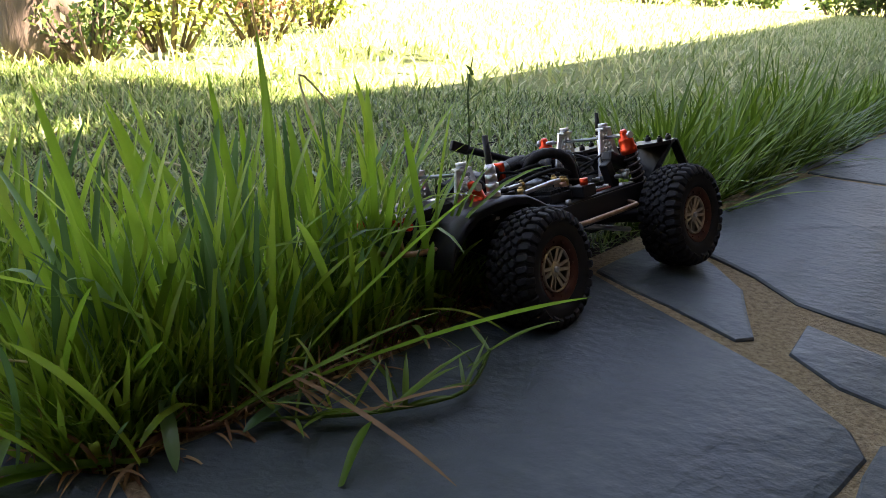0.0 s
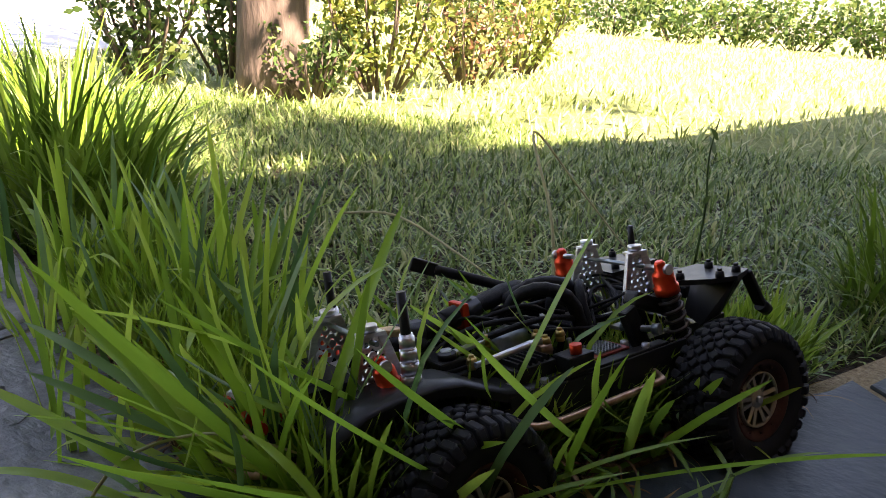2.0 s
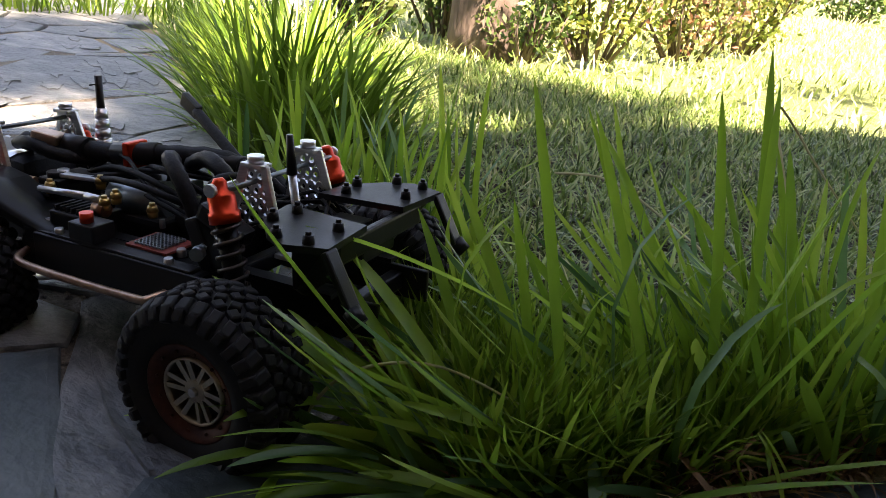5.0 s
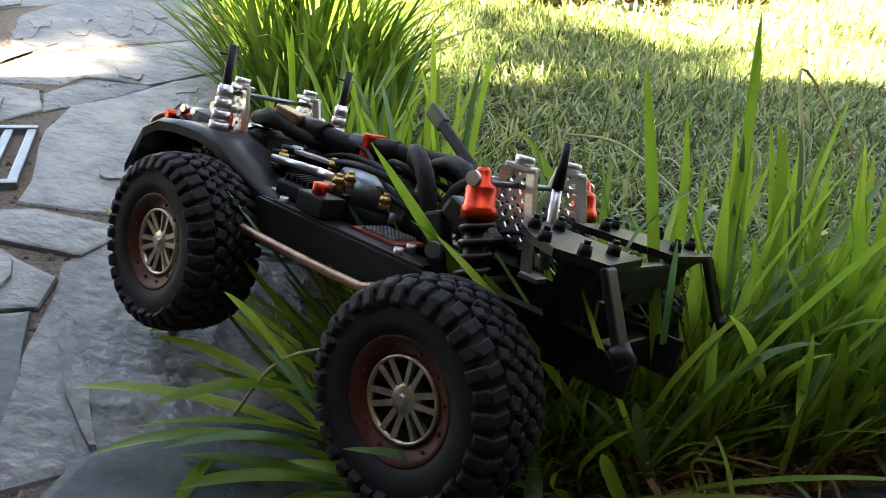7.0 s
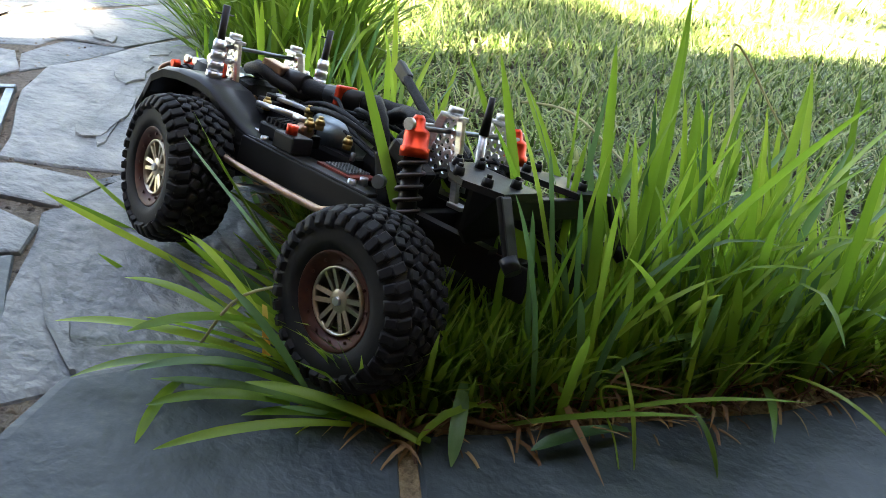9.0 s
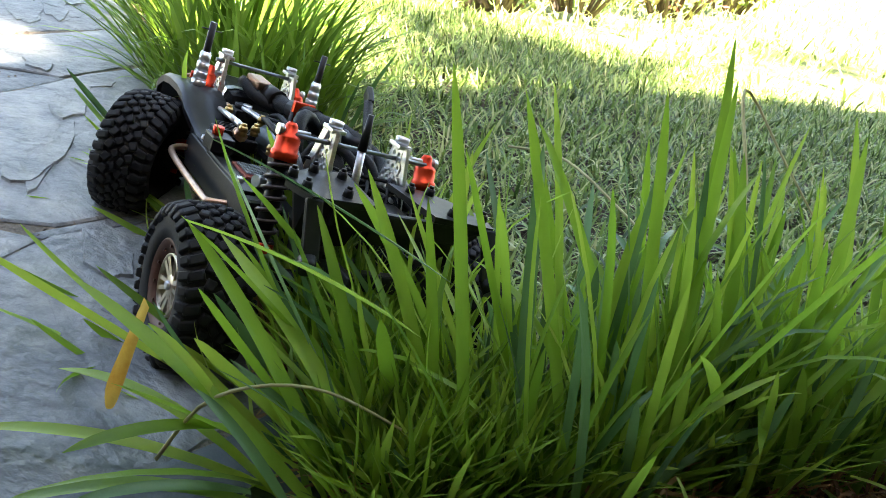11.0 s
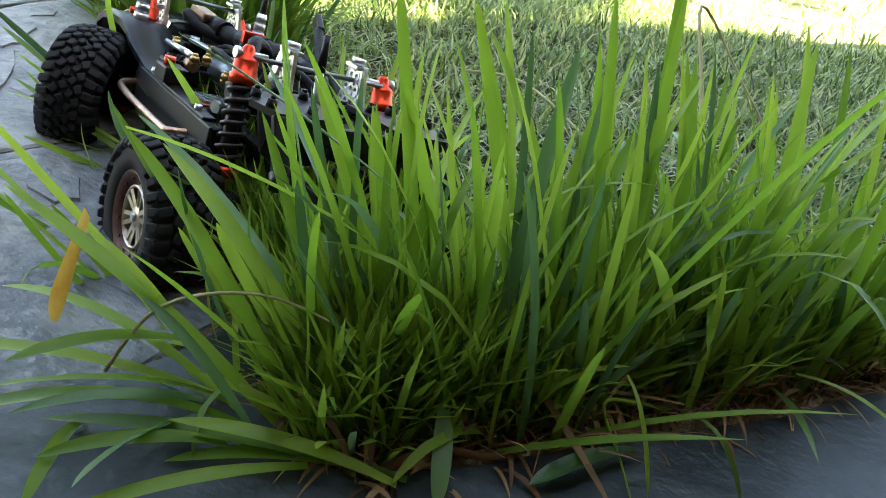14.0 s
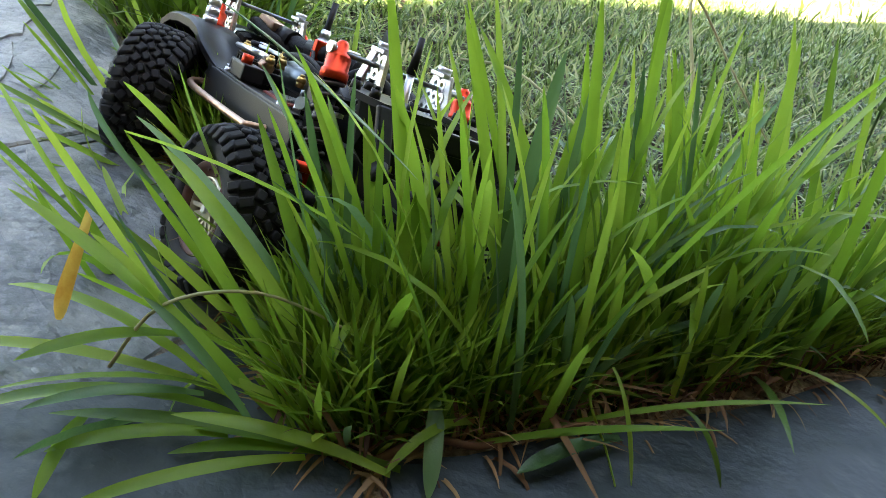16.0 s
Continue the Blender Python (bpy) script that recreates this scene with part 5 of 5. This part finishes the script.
SLENDER = [
    (-0.134, 0.595, -0.279, 0.654, 0.190, 0.0090), (-0.120, 0.596, -0.182, 0.726, 0.264, 0.0080),
    (-0.089, 0.662, -0.162, 0.751, 0.189, 0.0070), (-0.029, 0.699, -0.092, 0.808, 0.221, 0.0070),
    (-0.010, 0.766, -0.055, 0.874, 0.204, 0.0065), (-0.167, 0.587, -0.296, 0.661, 0.207, 0.0060),
    (-0.188, 0.579, -0.280, 0.672, 0.213, 0.0055), (-0.052, 0.672, -0.096, 0.770, 0.179, 0.0065),
    (0.013, 0.761, -0.019, 0.872, 0.196, 0.0065), (-0.098, 0.651, -0.120, 0.754, 0.171, 0.0065),
    (-0.219, 0.491, -0.341, 0.545, 0.160, 0.0085), (-0.223, 0.479, -0.300, 0.550, 0.154, 0.0075),
    (-0.229, 0.457, -0.391, 0.475, 0.120, 0.0095), (-0.243, 0.456, -0.350, 0.509, 0.143, 0.0075),
]
for k, (x0, y0, x1, y1, z1, w) in enumerate(SLENDER):
    ob = ribbon("long_grass", (0, 0, 0), (x1 - x0, y1 - y0, z1 + 0.01), w, 0.014 - 0.004 * (k % 3), BLADE_T if k % 3 else BLADE_L, "slender upright green grass blade in the corner clump", 0.35, twist=0.35 + 0.2 * (k % 3))
    ob.location = (x0, y0, -0.01)
    TUFTS.append((ob, x0, y0))
# blades spread out over the slate from the foot of the clump
SPREAD = [
    ((-0.195, 0.429, 0.012), (-0.301, 0.384, 0.030)), ((-0.237, 0.412, 0.014), (-0.311, 0.322, 0.012)),
    ((-0.267, 0.413, 0.010), (-0.338, 0.405, 0.075)), ((-0.280, 0.403, 0.012), (-0.341, 0.341, 0.016)),
    ((-0.353, 0.380, 0.006), (-0.328, 0.322, 0.006)), ((-0.305, 0.413, 0.020), (-0.360, 0.345, 0.030)),
    ((-0.338, 0.436, 0.030), (-0.371, 0.353, 0.050)), ((-0.320, 0.433, 0.020), (-0.371, 0.404, 0.100)),
]
for k, (a, b) in enumerate(SPREAD):
    ob = ribbon("long_grass", (0, 0, 0), Vector(b) - Vector(a), 0.0075 - 0.0008 * (k % 3), 0.008, BLADE_B if k in (2, 5) else BLADE_T, "green grass blade bent out over the slate", 0.4, twist=0.3)
    ob.location = a
    SPREAD_BLADES.append((ob, a, Vector(b) - Vector(a)))
for a, b, w in (((-0.114, 0.544, 0.050), (-0.080, 0.508, 0.004), 0.0028), ((-0.070, 0.561, 0.030), (-0.033, 0.538, 0.004), 0.0042), ((-0.019, 0.651, 0.030), (0.066, 0.651, 0.008), 0.005)):
    ribbon("long_grass", a, b, w, 0.010, BLADE_T, "narrow green blade drooping over the slate edge", 0.5)
kinked = ribbon("long_grass", (-0.134, -0.018, 0.145), (0.001, 0.018, 0.114), 0.011, 0.006, BLADE_T, "kinked green grass blade folded over", 0.3, twist=0.6)
kinked.location = (-0.258, 0.468, -0.01)
TUFTS.append((kinked, -0.258, 0.468))
ribbon("long_grass", (-0.194, 0.440, 0.006), (-0.367, 0.365, 0.008), 0.010, 0.010, BLADE_T, "green grass blade lying across the slate", 0.4)
ribbon("long_grass", (-0.216, 0.434, 0.006), (-0.300, 0.380, 0.006), 0.009, 0.008, BLADE_T, "green grass blade lying across the slate", 0.4)
ribbon("long_grass", (-0.30, 0.435, 0.004), (-0.46, 0.36, 0.012), 0.009, 0.014, BLADE_T, "green grass blade arching over the slate", 0.5)
ribbon("long_grass", (-0.29, 0.43, 0.004), (-0.45, 0.41, 0.03), 0.008, 0.020, BLADE_T, "green grass blade arching over the slate", 0.5)
ribbon("long_grass", (-0.28, 0.425, 0.004), (-0.40, 0.33, 0.012), 0.009, 0.022, BLADE_T, "green grass blade arching over the slate", 0.5)
YELLOW = material("yellowed_leaf", [(0.3, (0.66, 0.28, 0.04)), (0.5, (0.80, 0.50, 0.10)), (0.75, (0.74, 0.60, 0.18))], rough=0.5, scale=30, through_light=0.4)
YELLOW_LEAF = ribbon("yellow_leaf", (0, 0, 0), (0.003, -0.030, -0.052), 0.0115, 0.0, YELLOW, "withered orange-yellow leaf hanging from a bent stem", 0.72, "leaf", twist=1.5)
ribbon("fallen_leaf", (-0.095, 0.535, 0.010), (-0.138, 0.470, 0.012), 0.010, 0.006, BLADE_B, "short broad green blade lying on the slate edge", 0.55, "leaf")
ribbon("fallen_leaf", (-0.196, 0.478, 0.030), (-0.172, 0.430, 0.006), 0.010, 0.008, BLADE_B, "bluish green blade drooping over the slate edge", 0.4, "leaf")
strand("thin_stem", [(-0.36, 0.40, 0.02), (-0.34, 0.42, 0.06), (-0.30, 0.45, 0.07), (-0.25, 0.47, 0.055), (-0.21, 0.50, 0.02)], 0.0013, STALK, "pale jointed grass stem arching over the clump", "grass stalk")
strand("thin_stem", [(-0.105, 0.55, 0.03), (-0.12, 0.53, 0.035), (-0.10, 0.52, 0.01), (-0.088, 0.50, 0.006)], 0.0012, BLADE_T, "thin curling green stem", "grass stalk")

# creeping weed on the slate
creeper = tagged(new("creeping_weed"), "creeping grass weed with narrow leaves spread over the slate", "weed")
bm = bmesh.new()
cp = smooth_path([(-0.131, 0.49, 0.010), (-0.085, 0.496, 0.012), (-0.038, 0.506, 0.014), (0.019, 0.539, 0.014), (0.041, 0.597, 0.02)], 5)
limb(bm, cp, [0.0018] * len(cp), 6)
part("stem", bm, BLADE, creeper)
rw = random.Random(9)
for k in range(38):
    c = cp[rw.randrange(2, len(cp))] if k > 7 else Vector((-0.036, 0.507, 0.014))
    blades("leaf", [(c.x, c.y, c.z, rw.uniform(0.035, 0.09), rw.uniform(0.0028, 0.0058), rw.uniform(0, 6.28), rw.uniform(0.5, 1.35), rw.uniform(0.1, 0.7))], BLADE if k % 4 else STRAW, creeper, segs=5)
LONG_BLADE = ribbon("long_grass", (0, 0, 0), (0.265, 0.046, 0.088), 0.0095, 0.010, BLADE_L, "long green grass blade reaching out past the wheel", 0.55, twist=1.1)
DRAGGED = ribbon("long_grass", (-0.122, 0.526, 0.03), (0.011, 0.420, 0.014), 0.005, 0.008, STRAW, "thin pale grass blade lying out on the slate", 0.3)
SHORT_BLADE = ribbon("long_grass", (0, 0, 0), (0.157, 0.072, 0.158), 0.011, 0.006, BLADE_L, "broad green grass blade leaning past the truck", 0.5, twist=0.9)
ribbon("long_grass", (-0.063, 0.426, 0.005), (-0.048, 0.462, 0.032), 0.012, 0.003, BLADE_T, "short broad green leaf on the slate", 0.5, twist=0.8)
LOOSE_STEM = ribbon("loose_stem", (0, 0, 0), (0.25, 0, 0), 0.0080, 0.004, BLADE_B, "long grey-green grass stem caught on the truck", 0.2, "grass stalk", twist=0.6)


def aimed(p0, p1):
    """A pose at p0 whose x axis points to p1."""
    p0, p1 = Vector(p0), Vector(p1)
    return Matrix.Translation(p0) @ (p1 - p0).to_track_quat("X", "Z").to_matrix().to_4x4()


# ---- movement ----
CAR = [
    (0, 0.1348, 0.8497, -0.0397, -2.02, 15.79, 134.51),
    (0.5, 0.0764, 0.7846, -0.0400, -1.54, 17.48, 134.17),
    (1, 0.0142, 0.7117, -0.0462, -4.06, 19.17, 132.14),
    (1.5, -0.0651, 0.6408, -0.0425, -3.76, 10.92, 134.42),
    (2, -0.1125, 0.6497, -0.0590, -4.71, 12.94, 136.26),
    (2.5, -0.1673, 0.5952, -0.0600, -0.89, 9.13, 134.78),
    (3, -0.2214, 0.5574, -0.0581, -0.23, 7.62, 127.68),
    (3.2, -0.2341, 0.5234, -0.0460, 0.90, 7.90, 123.89),
    (5.3, -0.5593, 0.4862, -0.0358, -3.40, -1.82, 91.88),
    (5.5, -0.5585, 0.4880, -0.0397, -3.34, -2.50, 91.77),
    (6, -0.4309, 0.5227, -0.0086, -1.26, 0.63, 89.55),
    (6.5, -0.3682, 0.5209, -0.0119, -3.26, 12.59, 84.21),
    (7, -0.3528, 0.5110, -0.0131, -2.71, 15.70, 82.49),
    (7.5, -0.3397, 0.5099, -0.0140, -2.42, 16.58, 80.86),
    (8, -0.3431, 0.5141, -0.0176, -1.87, 16.70, 80.92),
    (8.2, -0.3435, 0.5187, -0.0148, -1.77, 17.37, 81.48),
    (10.3, -0.4818, 0.6354, -0.0323, -2.80, 8.32, 65.79),
    (10.5, -0.4946, 0.6449, -0.0344, -2.53, 10.83, 62.34),
    (11, -0.5105, 0.6577, -0.0461, -2.16, 13.17, 58.52),
    (11.5, -0.5107, 0.6605, -0.0480, -1.25, 14.88, 57.95),
    (12, -0.5192, 0.6678, -0.0496, -0.45, 14.54, 57.08),
    (12.5, -0.5337, 0.6717, -0.0495, 0.94, 13.66, 59.70),
    (13, -0.5283, 0.6688, -0.0537, -0.67, 12.36, 59.72),
    (13.5, -0.5286, 0.6751, -0.0563, -1.24, 12.29, 59.10),
    (14, -0.5100, 0.6677, -0.0573, -3.20, 12.85, 60.96),
    (14.5, -0.4731, 0.6432, -0.0536, -5.01, 16.16, 61.22),
    (15, -0.4048, 0.6063, -0.0346, -7.71, 19.28, 59.79),
    (15.5, -0.3790, 0.5997, -0.0275, -5.99, 20.29, 60.58),
    (16, -0.4365, 0.6556, -0.0425, -6.46, 19.73, 58.51),
]
# steering in degrees, left positive
STEER = [(0, 4), (1.5, 3), (3.2, 10), (4.3, 12), (5.3, 4), (6.2, 0), (8.2, -5), (9.4, -12), (10.3, -34), (11.2, -36), (11.7, 14), (12.5, 12), (13.0, -32), (14.0, -36), (14.6, -30), (15.0, 12), (15.5, 8), (16.0, -34)]

# play of the axles on their springs, in metres
SPRING = {"f": [(0, 0.0), (5.8, 0.004), (6.8, -0.020), (8.2, -0.020), (10.3, -0.004), (14, -0.004), (15, -0.010), (16, -0.008)], "r": [(0, 0.0), (8.2, 0.0), (10.3, 0.006), (14, 0.008), (15, 0.022), (16, 0.018)],
          "d": [(0, 0.0), (8.2, -0.003), (10.3, -0.014), (14, -0.018), (15, -0.028), (16, -0.024)]}


def at_time(rows, t):
    for (a, v), (b, w) in zip(rows, rows[1:]):
        if a <= t <= b:
            return v + (w - v) * (t - a) / (b - a)
    return rows[-1][1]


def truck_at(t):
    for a, b in zip(CAR, CAR[1:]):
        if a[0] <= t <= b[0]:
            k = (t - a[0]) / (b[0] - a[0])
            return a[1] + (b[1] - a[1]) * k, a[2] + (b[2] - a[2]) * k, radians(a[6] + (b[6] - a[6]) * k)
    return CAR[-1][1], CAR[-1][2], radians(CAR[-1][6])


def motions():
    walk(truck, [(t, pose(x, y, z, rx, ry, rz)) for t, x, y, z, rx, ry, rz in CAR])
    # the wheels roll with the way that the truck covers
    times = [k * 0.25 for k in range(65)]
    spots = [truck_at(t) for t in times]
    roll, turns = 0.0, [0.0]
    for (x0, y0, h0), (x1, y1, h1) in zip(spots, spots[1:]):
        h = h0
        roll += ((x1 - x0) * -math.sin(h) + (y1 - y0) * math.cos(h)) / (TYRE_R * WHEEL_K * 1.09)
        turns.append(roll)
    # blades bow out of the truck's way and rise again behind it
    steps = [k * 0.4 for k in range(41)]
    for tuft, bx, by in TUFTS:
        rows, bz = [], tuft.location.z
        # those in the wheel tracks at the corner stay pressed down
        standing = tuft.name.startswith("long")
        keep = 0.5 if tuft.name in PRESSED else 0.45 if in_lawn(bx, by) < -0.008 else 0.21 if (bx + 0.29) ** 2 + (by - 0.46) ** 2 < 0.010 else 0.08
        most, bent, when = 0.0, None, 0.0
        for t in steps:
            cx, cy, head = truck_at(t)
            dx, dy = bx - cx, by - cy
            side = dx * math.cos(head) + dy * math.sin(head)
            along = -dx * math.sin(head) + dy * math.cos(head)
            near = max(0.0, min(1.0, (0.135 - abs(side)) / 0.045)) * max(0.0, min(1.0, (0.225 - abs(along)) / 0.06))
            push = Vector((math.cos(head) * side - math.sin(head) * 0.10, math.sin(head) * side + math.cos(head) * 0.10, 0))
            axis = Vector((-push.y, push.x, 0)).normalized() if push.length > 1e-5 else Vector((1, 0, 0))
            if near >= most:
                most, bent, when = near, axis, t
            else:
                hold = 0.0 if standing else keep + (0.9 - keep) * max(0.0, min(1.0, (3.6 - (t - when)) / 2.4))
                near, axis = max(near, most * hold), bent
            rows.append((t, Matrix.Translation((bx, by, bz)) @ Matrix.Rotation(radians(72) * near, 4, axis)))
        walk(tuft, rows)
    for ob, a, way in SPREAD_BLADES:
        up = Matrix.Rotation(radians(48), 4, Vector((way.y, -way.x, 0)).normalized())
        base = Matrix.Translation(a)
        walk(ob, [(0, base @ up), (2.6, base @ up), (4.2, base), (16, base)])
    # the wheels drag the weed and a loose blade back into the clump
    for ob in (creeper, DRAGGED):
        walk(ob, [(0, pose(0, 0, 0)), (1.5, pose(0, 0, 0)), (2.4, pose(-0.045, 0.02, 0.0)), (3.2, pose(-0.10, 0.055, -0.004)), (16, pose(-0.10, 0.055, -0.004))])
    walk(LONG_BLADE, [(0, pose(-0.150, 0.520, 0.0)), (1.5, pose(-0.150, 0.520, 0.0)), (3.2, pose(-0.150, 0.520, 0.0, 0, 8, 4)), (5.2, pose(-0.150, 0.520, 0.0, 0, -42, 14)), (16, pose(-0.150, 0.520, 0.0, 0, -44, 14))])
    walk(SHORT_BLADE, [(0, pose(-0.14, 0.530, 0.0)), (1.2, pose(-0.14, 0.530, 0.0)), (2.0, pose(-0.155, 0.520, 0.0, 0, -10, 35)), (3.2, pose(-0.155, 0.520, 0.0, 0, -20, 30)), (16, pose(-0.15, 0.520, 0.0, 0, -25, 10))])
    low = aimed((-0.30, 0.52, 0.03), (-0.42, 0.60, 0.04))
    walk(LOOSE_STEM, [(0, low), (8.2, low), (10.3, aimed((-0.475, 0.568, 0.131), (-0.285, 0.501, 0.145))), (12, aimed((-0.491, 0.567, 0.126), (-0.242, 0.513, 0.114))), (13.5, aimed((-0.511, 0.598, 0.135), (-0.249, 0.513, 0.126))), (15, aimed((-0.408, 0.563, 0.154), (-0.265, 0.491, 0.144))), (16, aimed((-0.453, 0.602, 0.168), (-0.293, 0.518, 0.156)))])
    walk(YELLOW_LEAF, [(0, pose(-0.30, 0.43, 0.02, 50, 0, 60)), (8.2, pose(-0.30, 0.43, 0.02, 50, 0, 60)), (9.6, pose(-0.37, 0.43, 0.085, 15, 0, 20)), (10.3, pose(-0.394, 0.424, 0.094)), (16, pose(-0.394, 0.424, 0.094))])
    for key, (w, x, y) in WHEELS.items():
        rows = []
        for t, a in zip(times, turns):
            steer = radians(at_time(STEER, t)) if key[0] == "f" else 0.0
            give = at_time(SPRING[key[0]], t)
            droop = at_time(SPRING["d"], t) if key == "rl" else 0.0
            rows.append((t, Matrix.Translation((x, y + give, HUB_Z + droop)) @ Matrix.Rotation(steer, 4, "Z") @ Matrix.Rotation(-a, 4, "X")))
        walk(w, rows)


motions()
